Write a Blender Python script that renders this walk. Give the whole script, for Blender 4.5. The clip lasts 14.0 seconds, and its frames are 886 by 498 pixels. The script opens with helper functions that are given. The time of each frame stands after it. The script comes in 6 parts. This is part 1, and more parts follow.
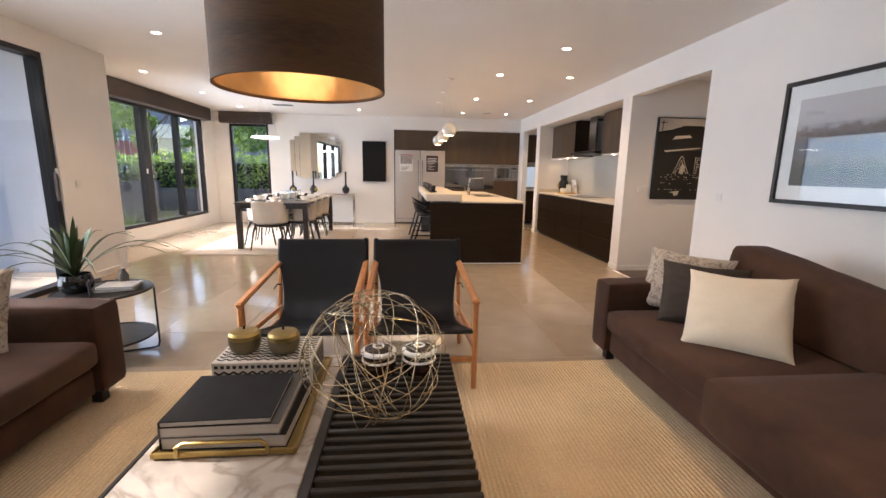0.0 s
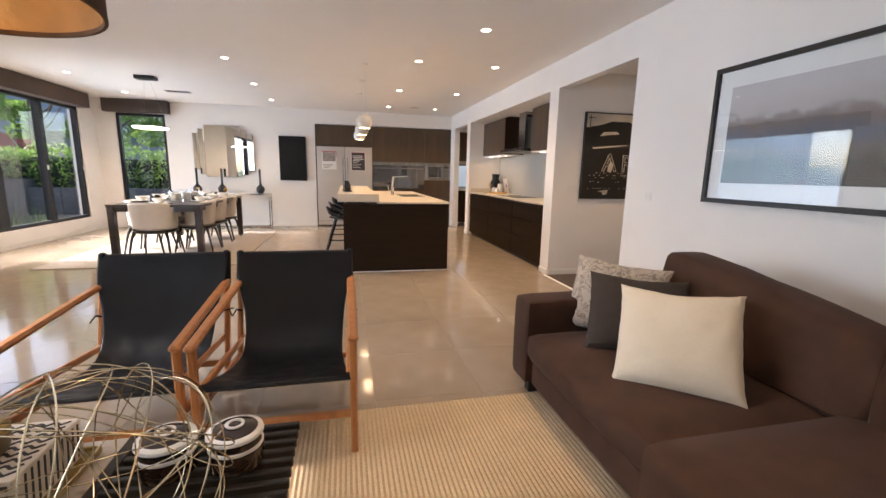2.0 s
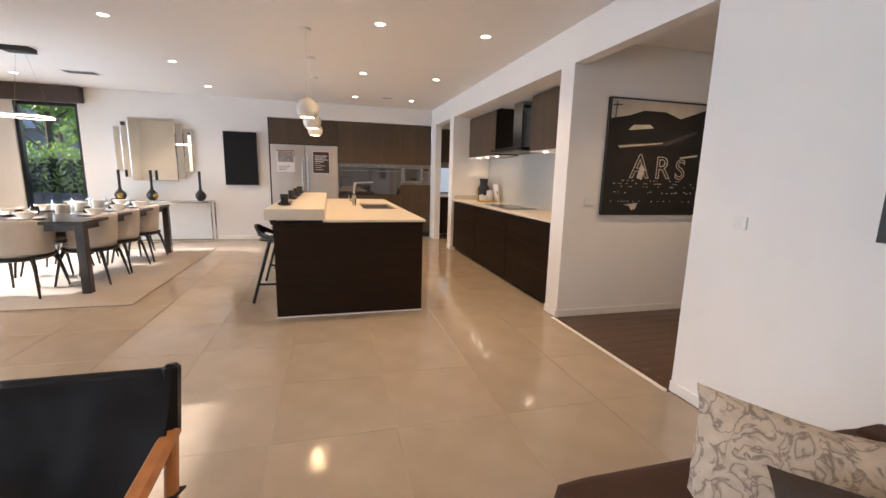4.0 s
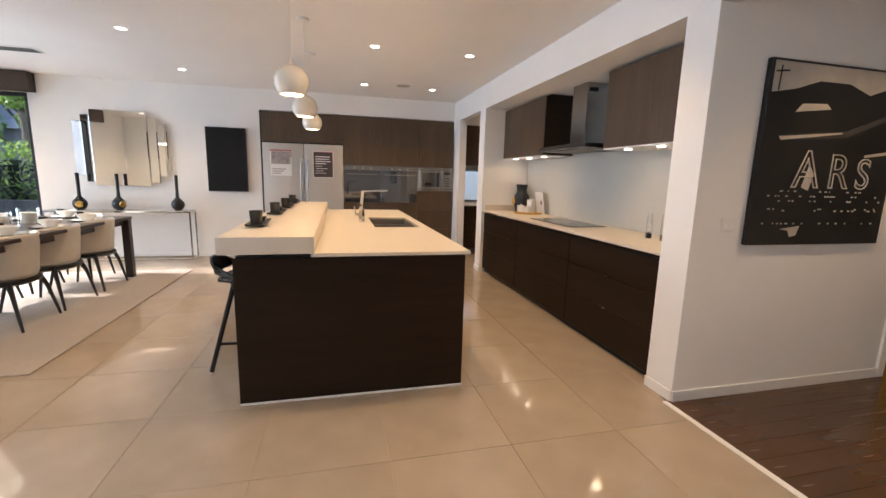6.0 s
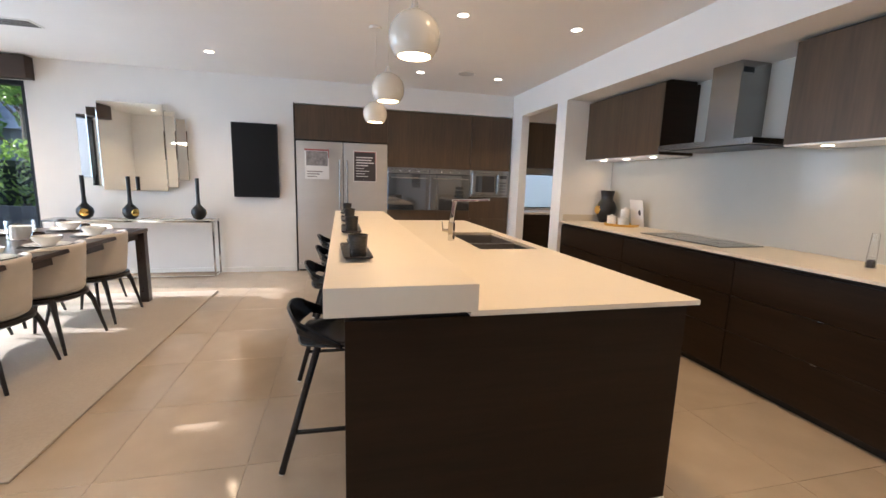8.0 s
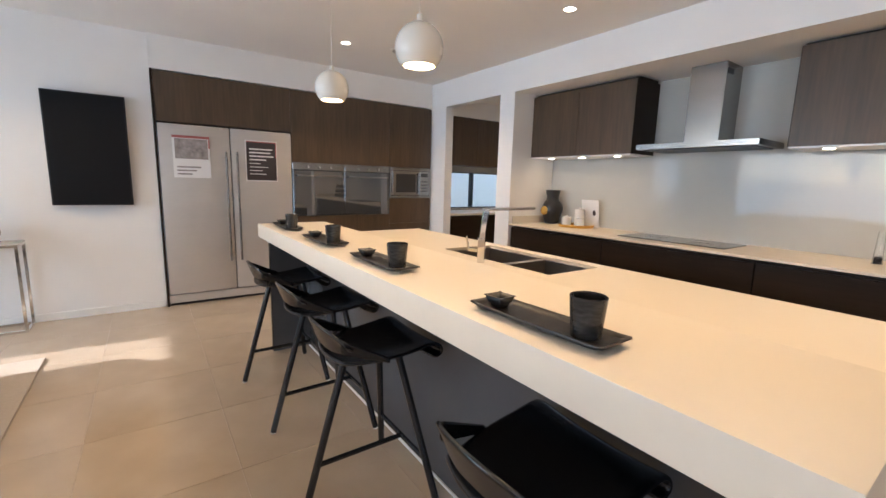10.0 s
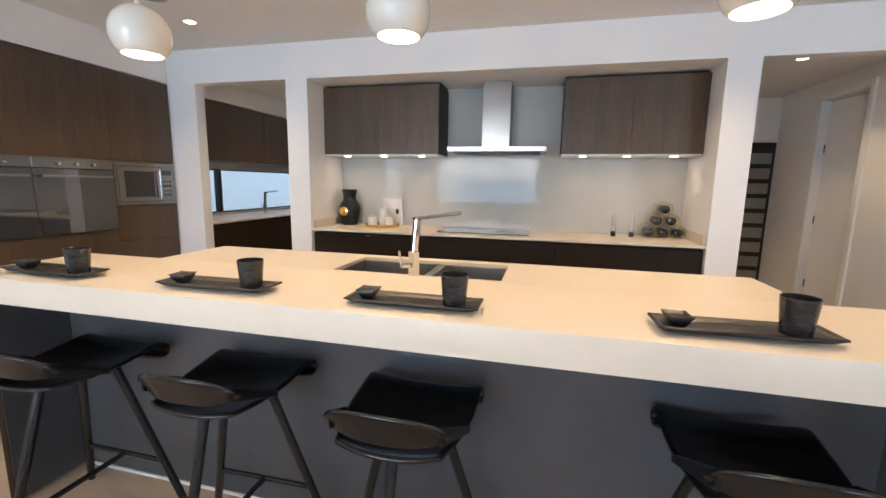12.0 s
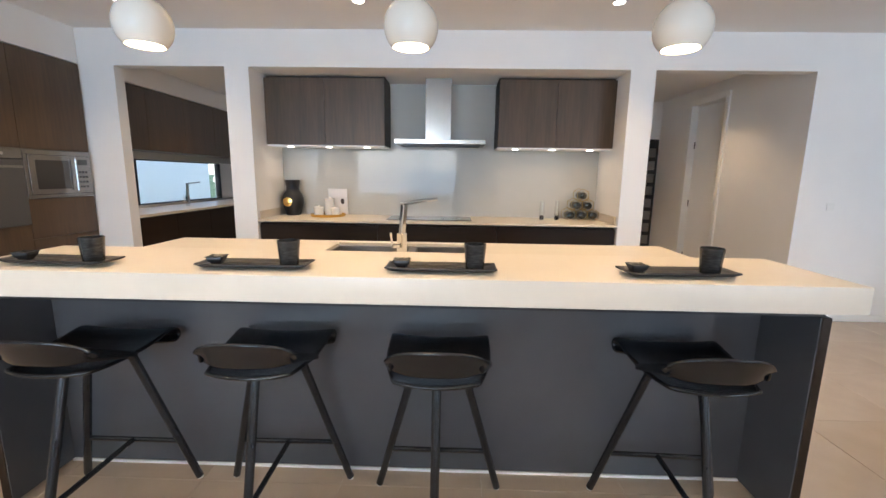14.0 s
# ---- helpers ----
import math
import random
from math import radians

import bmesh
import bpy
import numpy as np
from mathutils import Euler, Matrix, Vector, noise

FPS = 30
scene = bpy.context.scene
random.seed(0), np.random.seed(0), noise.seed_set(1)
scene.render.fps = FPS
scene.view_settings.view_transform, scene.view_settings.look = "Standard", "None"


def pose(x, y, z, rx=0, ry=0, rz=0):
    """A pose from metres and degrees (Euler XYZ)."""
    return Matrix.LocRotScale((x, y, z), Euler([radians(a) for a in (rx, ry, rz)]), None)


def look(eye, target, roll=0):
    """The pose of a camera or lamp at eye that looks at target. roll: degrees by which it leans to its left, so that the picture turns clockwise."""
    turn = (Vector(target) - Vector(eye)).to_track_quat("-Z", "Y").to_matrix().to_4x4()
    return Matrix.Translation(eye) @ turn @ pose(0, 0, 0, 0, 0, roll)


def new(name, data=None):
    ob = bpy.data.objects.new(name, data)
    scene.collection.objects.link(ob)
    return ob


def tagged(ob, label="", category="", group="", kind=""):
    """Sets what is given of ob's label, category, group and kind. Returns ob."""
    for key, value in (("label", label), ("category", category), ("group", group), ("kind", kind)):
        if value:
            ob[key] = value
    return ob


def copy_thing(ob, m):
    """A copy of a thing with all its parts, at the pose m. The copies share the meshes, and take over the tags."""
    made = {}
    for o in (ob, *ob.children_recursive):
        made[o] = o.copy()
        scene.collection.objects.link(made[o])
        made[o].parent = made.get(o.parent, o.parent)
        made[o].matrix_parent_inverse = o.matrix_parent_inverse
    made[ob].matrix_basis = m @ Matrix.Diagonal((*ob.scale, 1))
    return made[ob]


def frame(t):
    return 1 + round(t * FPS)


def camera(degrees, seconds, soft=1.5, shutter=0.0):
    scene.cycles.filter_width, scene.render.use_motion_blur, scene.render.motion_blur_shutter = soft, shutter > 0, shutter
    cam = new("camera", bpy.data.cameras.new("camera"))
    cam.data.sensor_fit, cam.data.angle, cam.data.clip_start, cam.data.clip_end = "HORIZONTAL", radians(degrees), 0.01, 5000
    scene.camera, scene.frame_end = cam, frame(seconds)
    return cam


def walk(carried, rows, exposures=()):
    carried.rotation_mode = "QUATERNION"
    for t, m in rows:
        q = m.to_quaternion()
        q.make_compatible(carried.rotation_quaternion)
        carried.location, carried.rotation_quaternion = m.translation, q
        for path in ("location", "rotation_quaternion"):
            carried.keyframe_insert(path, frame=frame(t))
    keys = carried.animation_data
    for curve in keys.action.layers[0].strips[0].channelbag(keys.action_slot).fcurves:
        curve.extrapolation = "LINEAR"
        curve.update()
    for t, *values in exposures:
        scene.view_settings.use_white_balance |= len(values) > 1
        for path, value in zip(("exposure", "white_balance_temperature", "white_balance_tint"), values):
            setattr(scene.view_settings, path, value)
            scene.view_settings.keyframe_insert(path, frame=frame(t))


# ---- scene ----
cam = camera(93.55, 14.0)
METRES, EYE, TILT, LEAN, TURN = 1.0, 0.0, 0.0, 0.0, 0.0
ROWS = [
    (0.0, 0.004, 0.005, 1.324, -5.19, -10.41, -0.94),
    (0.5, 0.051, 0.012, 1.319, -6.17, -10.36, -1.00),
    (1.0, 0.140, 0.087, 1.297, -8.15, -10.32, -1.07),
    (1.5, 0.257, 0.313, 1.306, -10.70, -10.28, -1.12),
    (2.0, 0.413, 0.577, 1.290, -12.97, -10.22, -1.20),
    (2.5, 0.585, 0.877, 1.327, -14.53, -10.30, -1.20),
    (3.0, 0.685, 1.233, 1.343, -15.17, -10.20, -1.33),
    (5.5, 1.035, 3.159, 1.359, -14.30, -9.76, -1.60),
    (6.0, 0.960, 3.487, 1.365, -13.90, -9.62, -1.53),
    (6.5, 0.903, 3.822, 1.370, -13.38, -9.48, -1.49),
    (7.0, 0.734, 4.121, 1.355, -13.02, -9.37, -1.65),
    (7.5, 0.550, 4.371, 1.355, -12.90, -9.21, -1.73),
    (10.0, -0.352, 5.860, 1.368, -35.08, -9.16, -1.55),
    (10.5, -0.488, 6.210, 1.364, -45.62, -8.78, -1.52),
    (11.0, -0.555, 6.535, 1.366, -56.12, -8.95, -1.22),
    (11.5, -0.674, 6.821, 1.395, -67.46, -9.05, -1.16),
    (12.0, -0.740, 7.025, 1.388, -76.09, -8.92, -0.93),
    (12.5, -0.913, 7.247, 1.393, -82.29, -9.07, -0.84),
    (13.0, -1.028, 7.336, 1.399, -85.73, -9.19, -0.86),
    (13.5, -1.090, 7.354, 1.383, -87.43, -9.53, -0.82),
    (14.0, -1.094, 7.358, 1.371, -88.49, -9.90, -0.84),
]
walk(cam, [(t, pose(x, y, z, 90 + pitch, roll, yaw)) for t, x, y, z, yaw, pitch, roll in ROWS],
     exposures=[(0.0, 2.02, 6600, 18), (3.0, 2.0, 6500, 17), (5.5, 1.94, 6400, 16), (7.5, 1.92, 6050, 13), (10.0, 1.92, 6000, 13), (12.0, 1.95, 5900, 12), (14.0, 1.98, 5850, 11)])

# ---- world, sun and exposure ----
world = bpy.data.worlds.new("world")
scene.world = world
world.use_nodes = True
wn = world.node_tree.nodes
sky = wn.new("ShaderNodeTexSky")
sky.sky_type, sky.sun_disc = "NISHITA", False
SUN_EL, SUN_AZ = 28.0, 275.0   # degrees; azimuth clockwise from +y
sky.sun_elevation, sky.sun_rotation = radians(SUN_EL), radians(SUN_AZ)
world.node_tree.links.new(sky.outputs[0], wn["Background"].inputs[0])
wn["Background"].inputs[1].default_value = 0.15
sun = new("sun", bpy.data.lights.new("sun", "SUN"))
sun.data.energy, sun.data.angle, sun.data.color = 2.4, radians(0.9), (1.0, 0.96, 0.90)
sd = Vector((math.sin(radians(SUN_AZ)) * math.cos(radians(SUN_EL)), math.cos(radians(SUN_AZ)) * math.cos(radians(SUN_EL)), math.sin(radians(SUN_EL))))
sun.matrix_world = look(sd * 60, (0, 0, 0))
# daylight standing in the opening of the sliding door
dayl = bpy.data.lights.new("door_daylight", "AREA")
dayl.shape, dayl.size, dayl.size_y, dayl.energy, dayl.color = "RECTANGLE", 2.9, 2.3, 30.0, (0.74, 0.87, 1.0)
new("door_daylight", dayl).matrix_world = look((-3.95, 1.9, 1.25), (0.0, 1.9, 1.25))
# and in the opening of the wide dining window
winl = bpy.data.lights.new("window_daylight", "AREA")
winl.shape, winl.size, winl.size_y, winl.energy, winl.color = "RECTANGLE", 3.0, 2.0, 17.0, (0.56, 0.78, 1.0)
winl.spread = radians(108)
new("window_daylight", winl).matrix_world = look((-4.64, 8.835, 1.355), (0.0, 8.835, 1.355))
WARM = (1.0, 0.69, 0.38)
DOWN_W, PEND_W, UNDER_W = 16.0, 3.6, 0.9


# ---- mesh helpers ----
def box(bm, x0, x1, y0, y1, z0, z1, bevel=0.0, seg=1):
    """A box in bm, its edges rounded by bevel."""
    r = bmesh.ops.create_cube(bm, size=1)
    vs = r["verts"]
    for v in vs:
        v.co = Vector(((x0 + x1) / 2 + v.co.x * (x1 - x0), (y0 + y1) / 2 + v.co.y * (y1 - y0), (z0 + z1) / 2 + v.co.z * (z1 - z0)))
    if bevel > 0:
        es = {e for v in vs for e in v.link_edges}
        bmesh.ops.bevel(bm, geom=list(es), offset=bevel, segments=seg, profile=0.6, affect="EDGES")
    return bm


def boxes(*dims, bevel=0.0, seg=1):
    bm = bmesh.new()
    for d in dims:
        box(bm, *d, bevel=bevel, seg=seg)
    return bm


def lathe(bm, prof, n=24, x=0, y=0, z=0):
    """A turned shape: prof holds (radius, height) pairs."""
    rings = []
    for r, h in prof:
        if r < 1e-5:
            rings.append([bm.verts.new((x, y, z + h))])
        else:
            rings.append([bm.verts.new((x + r * math.cos(2 * math.pi * k / n), y + r * math.sin(2 * math.pi * k / n), z + h)) for k in range(n)])
    for a, b in zip(rings, rings[1:]):
        for k in range(n):
            j = (k + 1) % n
            if len(a) == 1 and len(b) == 1:
                continue
            if len(a) == 1:
                bm.faces.new((a[0], b[j], b[k]))
            elif len(b) == 1:
                bm.faces.new((a[k], a[j], b[0]))
            else:
                bm.faces.new((a[k], a[j], b[j], b[k]))
    bmesh.ops.recalc_face_normals(bm, faces=bm.faces[:])
    return bm


def tube(bm, pts, r, n=8, closed=False, r_end=None, caps=True):
    """A round bar along pts, tapering to r_end."""
    P = [Vector(p) for p in pts]
    m = len(P)
    rings = []
    for i, p in enumerate(P):
        a = P[(i - 1) % m] if (closed or i > 0) else p
        b = P[(i + 1) % m] if (closed or i < m - 1) else p
        t = (b - a).normalized()
        u = t.orthogonal().normalized() if i == 0 else (u - t * u.dot(t)).normalized()
        w = t.cross(u)
        rr = r if r_end is None else r + (r_end - r) * i / (m - 1)
        rings.append([bm.verts.new(p + (u * math.cos(2 * math.pi * k / n) + w * math.sin(2 * math.pi * k / n)) * rr) for k in range(n)])
    for i in range(m if closed else m - 1):
        a, b = rings[i], rings[(i + 1) % m]
        for k in range(n):
            bm.faces.new((a[k], a[(k + 1) % n], b[(k + 1) % n], b[k]))
    if caps and not closed:
        bm.faces.new(rings[0][::-1])
        bm.faces.new(rings[-1])
    return bm


def bar(bm, a, b, w, h, up=(0, 0, 1), bevel=0.0):
    """A straight bar of section w by h from a to b."""
    a, b = Vector(a), Vector(b)
    d = (b - a)
    L = d.length
    d.normalize()
    s = d.cross(Vector(up)).normalized()
    u = s.cross(d)
    before = set(bm.verts)
    box(bm, -w / 2, w / 2, 0, L, -h / 2, h / 2, bevel)
    M = Matrix(((s.x, d.x, u.x, a.x), (s.y, d.y, u.y, a.y), (s.z, d.z, u.z, a.z), (0, 0, 0, 1)))
    for v in bm.verts:
        if v not in before:
            v.co = M @ v.co
    return bm


def obj(name, bm, material, parent=None, label="", smooth=True):
    me = bpy.data.meshes.new(name)
    bm.to_mesh(me)
    bm.free()
    me.materials.append(material)
    if smooth:
        me.shade_smooth()
        me.set_sharp_from_angle(angle=radians(35))
    ob = new(name, me)
    if parent is not None:
        ob.parent = parent
    if label:
        tagged(ob, label)
    return ob


def part(name, bm, material, parent, label=""):
    return obj(name, bm, material, parent, label)


def thing(name, m, label, category, group="", kind=""):
    ob = new(name)
    ob.empty_display_size = 0.1
    ob.matrix_basis = m
    return tagged(ob, label, category, group, kind)


def setting(name, bm, material, label="", category=""):
    return tagged(obj(name, bm, material), label, category or name.split("_")[0], kind="structure")


# ---- materials ----
def mat(name, col, rough=0.5, metal=0.0, grain=8.0, vary=0.12, bump=0.0, bump_scale=200.0, stretch=(1, 1, 1), rough_vary=0.1, coat=0.0, rand=0.0, spec=0.5, sheen=0.0, mottle=1.3):
    m = bpy.data.materials.new(name)
    m.use_nodes = True
    nt = m.node_tree
    N, L = nt.nodes, nt.links
    p = N["Principled BSDF"]
    tc, mp = N.new("ShaderNodeTexCoord"), N.new("ShaderNodeMapping")
    mp.inputs["Scale"].default_value = stretch
    L.new(tc.outputs["Object"], mp.inputs["Vector"])
    n1, n2 = N.new("ShaderNodeTexNoise"), N.new("ShaderNodeTexNoise")
    n1.inputs["Scale"].default_value, n1.inputs["Detail"].default_value = grain, 6
    n2.inputs["Scale"].default_value, n2.inputs["Detail"].default_value = mottle, 3
    L.new(mp.outputs[0], n1.inputs["Vector"])
    L.new(mp.outputs[0], n2.inputs["Vector"])
    add = N.new("ShaderNodeMath")
    add.operation = "ADD"
    L.new(n1.outputs[0], add.inputs[0])
    L.new(n2.outputs[0], add.inputs[1])
    src = add.outputs[0]
    if rand:
        oi, mad = N.new("ShaderNodeObjectInfo"), N.new("ShaderNodeMath")
        mad.operation = "MULTIPLY_ADD"
        mad.inputs[1].default_value = rand
        L.new(oi.outputs["Random"], mad.inputs[0])
        L.new(src, mad.inputs[2])
        src = mad.outputs[0]
    mr = N.new("ShaderNodeMapRange")
    mr.inputs["From Min"].default_value, mr.inputs["From Max"].default_value = 0.6, 1.4 + rand
    mr.inputs["To Min"].default_value, mr.inputs["To Max"].default_value = 1 - vary, 1 + vary
    L.new(src, mr.inputs["Value"])
    vm = N.new("ShaderNodeVectorMath")
    vm.operation = "SCALE"
    vm.inputs[0].default_value = col
    L.new(mr.outputs[0], vm.inputs["Scale"])
    L.new(vm.outputs[0], p.inputs["Base Color"])
    rr = N.new("ShaderNodeMapRange")
    rr.inputs["From Min"].default_value, rr.inputs["From Max"].default_value = 0.3, 0.7
    rr.inputs["To Min"].default_value, rr.inputs["To Max"].default_value = max(0.02, rough * (1 - rough_vary)), min(1, rough * (1 + rough_vary))
    L.new(n1.outputs[0], rr.inputs["Value"])
    L.new(rr.outputs[0], p.inputs["Roughness"])
    p.inputs["Metallic"].default_value, p.inputs["Coat Weight"].default_value = metal, coat
    p.inputs["Specular IOR Level"].default_value = spec
    p.inputs["Sheen Weight"].default_value = sheen
    if bump:
        n3, b = N.new("ShaderNodeTexNoise"), N.new("ShaderNodeBump")
        n3.inputs["Scale"].default_value, n3.inputs["Detail"].default_value = bump_scale, 3
        b.inputs["Strength"].default_value, b.inputs["Distance"].default_value = bump, 0.002
        L.new(mp.outputs[0], n3.inputs["Vector"])
        L.new(n3.outputs[0], b.inputs["Height"])
        L.new(b.outputs[0], p.inputs["Normal"])
    return m


def glow(name, col, strength):
    m = bpy.data.materials.new(name)
    m.use_nodes = True
    p = m.node_tree.nodes["Principled BSDF"]
    p.inputs["Base Color"].default_value = (*col, 1)
    p.inputs["Emission Color"].default_value, p.inputs["Emission Strength"].default_value = (*col, 1), strength
    return m


def glass(name, col=(1, 1, 1), rough=0.0, ior=1.45):
    m = bpy.data.materials.new(name)
    m.use_nodes = True
    p = m.node_tree.nodes["Principled BSDF"]
    p.inputs["Base Color"].default_value = (*col, 1)
    p.inputs["Transmission Weight"].default_value, p.inputs["Roughness"].default_value, p.inputs["IOR"].default_value = 1.0, rough, ior
    return m


WALL = mat("wall_paint", (0.82, 0.795, 0.76), 0.75, grain=3, vary=0.025, bump=0.08, bump_scale=260)
CEIL = mat("ceiling_paint", (0.82, 0.80, 0.77), 0.85, grain=2, vary=0.02)
TRIM = mat("trim_paint", (0.82, 0.80, 0.76), 0.4, grain=6, vary=0.03)
TILE = mat("porcelain_tile", (0.40, 0.322, 0.243), 0.10, grain=5, vary=0.13, rough_vary=0.45, rand=0.25, bump=0.20, bump_scale=13, mottle=2.2, spec=0.6)
GROUT = mat("grout", (0.46, 0.39, 0.315), 0.8, vary=0.1)
TIMBER = mat("hall_timber", (0.080, 0.040, 0.019), 0.26, grain=7, vary=0.22, stretch=(0.25, 3.0, 1), rand=0.7)
VENEER = mat("walnut_veneer", (0.078, 0.048, 0.026), 0.42, grain=9, vary=0.38, stretch=(5, 5, 0.35), bump=0.1, bump_scale=60)
VENEER_H = mat("dark_veneer", (0.021, 0.0122, 0.0066), 0.45, spec=0.15, grain=9, vary=0.3, stretch=(0.4, 0.4, 6), bump=0.06, bump_scale=60)
STONE = mat("engineered_stone", (0.66, 0.58, 0.47), 0.36, grain=25, vary=0.02, mottle=4)
STEEL = mat("brushed_steel", (0.33, 0.32, 0.31), 0.24, 1.0, grain=30, vary=0.08, stretch=(1, 1, 14))
STEEL_F = mat("fridge_steel", (0.56, 0.52, 0.48), 0.5, 0.55, grain=20, vary=0.05, stretch=(1, 1, 6))
CHROME = mat("chrome", (0.75, 0.75, 0.74), 0.08, 1.0, vary=0.02)
DARK_GLASS = mat("oven_glass", (0.022, 0.022, 0.024), 0.025, vary=0.05, spec=1.0)
OVEN_GLASS = mat("mirrored_oven_glass", (0.17, 0.17, 0.175), 0.03, 0.75, vary=0.05)
SPLASH = mat("glass_splashback", (0.49, 0.475, 0.43), 0.05, vary=0.02, spec=0.22)
FRAME_BLACK = mat("black_aluminium", (0.012, 0.012, 0.013), 0.4, vary=0.1)
PELMET = mat("brown_pelmet_fabric", (0.075, 0.055, 0.045), 0.85, grain=60, vary=0.15, bump=0.2, bump_scale=500)
PANE = glass("window_glass", (0.96, 0.98, 0.98))
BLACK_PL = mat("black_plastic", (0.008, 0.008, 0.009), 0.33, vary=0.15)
WHITE_PL = mat("white_plastic", (0.78, 0.76, 0.72), 0.35, vary=0.02)
LENS = glow("lamp_lens", (1.0, 0.86, 0.66), 5.0)
BULB = glow("bulb_glow", (1.0, 0.76, 0.46), 6.0)

# ---- the large structure ----
XR, XL, XW, YB, H, HEAD = 3.0, -3.707, -4.63, 10.97, 2.69, 2.36
YN = -3.2
floor = setting("floor", boxes((XW - 0.2, XR - 0.06, YN - 0.2, YB + 0.6, -0.12, -0.003), (XR - 0.06, XR + 0.7, 5.61, YB + 0.6, -0.12, -0.003)), GROUT, "polished beige porcelain tile floor with fine joints", "floor")
hall_floor = setting("floor_hall", boxes((XR - 0.03, 9.0, 3.2, 5.6, -0.1, -0.004), (4.15, 9.0, 5.6, 8.2, -0.1, -0.004)), TIMBER, "dark brown timber hallway floor", "floor")
setting("floor_pantry", boxes((XR - 0.06, 6.6, 8.8, 11.5, -0.1, -0.001)), TILE, "beige tiled pantry floor", "floor")
setting("trim_threshold", boxes((XR - 0.06, XR - 0.026, 4.07, 5.52, -0.05, 0.004)), TRIM, "pale metal floor threshold strip", "trim")
setting("ceiling", boxes((XW - 0.2, XR + 0.12, YN - 0.2, YB + 0.3, H, H + 0.15)), CEIL, "white painted plaster ceiling", "ceiling")

T = 0.12
setting("wall_east", boxes((XR, XR + T, YN, 4.07, -0.02, H), (XR, XR + T, 4.07, 5.52, HEAD, H), (XR, XR + 0.7, 5.75, 9.31, HEAD, H),
        (XR, XR + T, 9.54, 10.6, HEAD, H), (XR, XR + T, 10.6, YB, -0.02, H)), WALL, "cream painted wall with square openings to hall, niche and pantry", "wall")
setting("wall_hall_north", boxes((XR, 4.86, 5.52, 5.75, -0.02, H), (4.86, 5.75, 5.52, 5.75, 2.1, H), (5.75, 9.0, 5.52, 5.75, -0.02, H)), WALL, "cream hall wall with a white doorway", "wall")
setting("wall_pantry_side", boxes((XR, 4.6, 9.31, 9.54, -0.02, H)), WALL, "cream painted nib wall beside the cooking niche", "wall")
setting("wall_niche_back", boxes((3.70, 3.80, 5.75, 9.31, -0.02, HEAD)), WALL, "painted wall behind the cooking niche", "wall")
setting("wall_hall_south", boxes((XR + T, 4.26, 3.95, 4.07, -0.02, H), (4.26, 5.0, 3.95, 4.07, 2.38, H), (5.0, 9.0, 3.95, 4.07, -0.02, H)), WALL, "cream hall wall with a white door", "wall")
setting("wall_hall_end", boxes((5.88, 6.0, 4.07, 5.52, -0.02, H)), WALL, "cream wall at the end of the hall", "wall")
setting("ceiling_hall", boxes((XR + T, 9.0, 3.2, 8.2, 2.58, 2.68)), CEIL, "white hall ceiling", "ceiling")
setting("wall_north", boxes((XW - 0.2, -4.27, YB, YB + 0.2, -0.02, H), (-4.27, -3.34, YB, YB + 0.2, -0.02, 0.27), (-4.27, -3.34, YB, YB + 0.2, 2.42, H),
        (-3.34, -0.262, YB, YB + 0.2, -0.02, H), (-0.262, 2.995, YB - 0.03, YB + 0.2, 2.372, H)), WALL, "cream painted wall with a narrow window", "wall")
setting("wall_kitchen_back", boxes((-0.262, 3.12, YB + 0.62, YB + 0.74, -0.02, H)), WALL, "plain wall behind the tall cabinets", "wall")
setting("wall_west_windows", boxes((XW - 0.2, XW, 5.75, 7.25, -0.02, H), (XW - 0.2, XW, 7.25, 10.42, -0.02, 0.28), (XW - 0.2, XW, 7.25, 10.42, 2.43, H), (XW - 0.2, XW, 10.42, YB, -0.02, H)), WALL, "cream painted wall with a wide window", "wall")
setting("wall_west_step", boxes((XW - 0.2, XL, 5.75, 5.87, -0.02, H)), WALL, "cream return wall beside the sliding door", "wall")
setting("wall_west_door", boxes((XL - 0.2, XL, YN, 0.4, -0.02, H), (XL - 0.2, XL, 0.4, 4.94, 2.47, H), (XL - 0.2, XL, 4.94, 5.75, -0.02, H)), WALL, "cream painted wall with a sliding door opening", "wall")
setting("wall_south", boxes((XL - 0.2, XR + T, YN - 0.12, YN, -0.02, H)), WALL, "plain cream wall closing the living room", "wall")
# pantry shell
setting("wall_pantry_back", boxes((XR + T, 6.6, 11.32, 11.44, -0.02, 0.95), (XR + T, 6.6, 11.32, 11.44, 1.53, H), (XR + T, 3.2, 11.32, 11.44, 0.95, 1.53), (6.0, 6.6, 11.32, 11.44, 0.95, 1.53)), WALL, "pantry wall with a strip window", "wall")
setting("wall_pantry_end", boxes((6.6, 6.7, 9.3, 11.44, -0.02, H), (4.6, 6.6, 9.31, 9.42, -0.02, H)), WALL, "plain pantry end wall", "wall")
setting("ceiling_pantry", boxes((XR + T, 6.6, 9.54, 11.32, 2.56, 2.66)), CEIL, "white pantry ceiling", "ceiling")
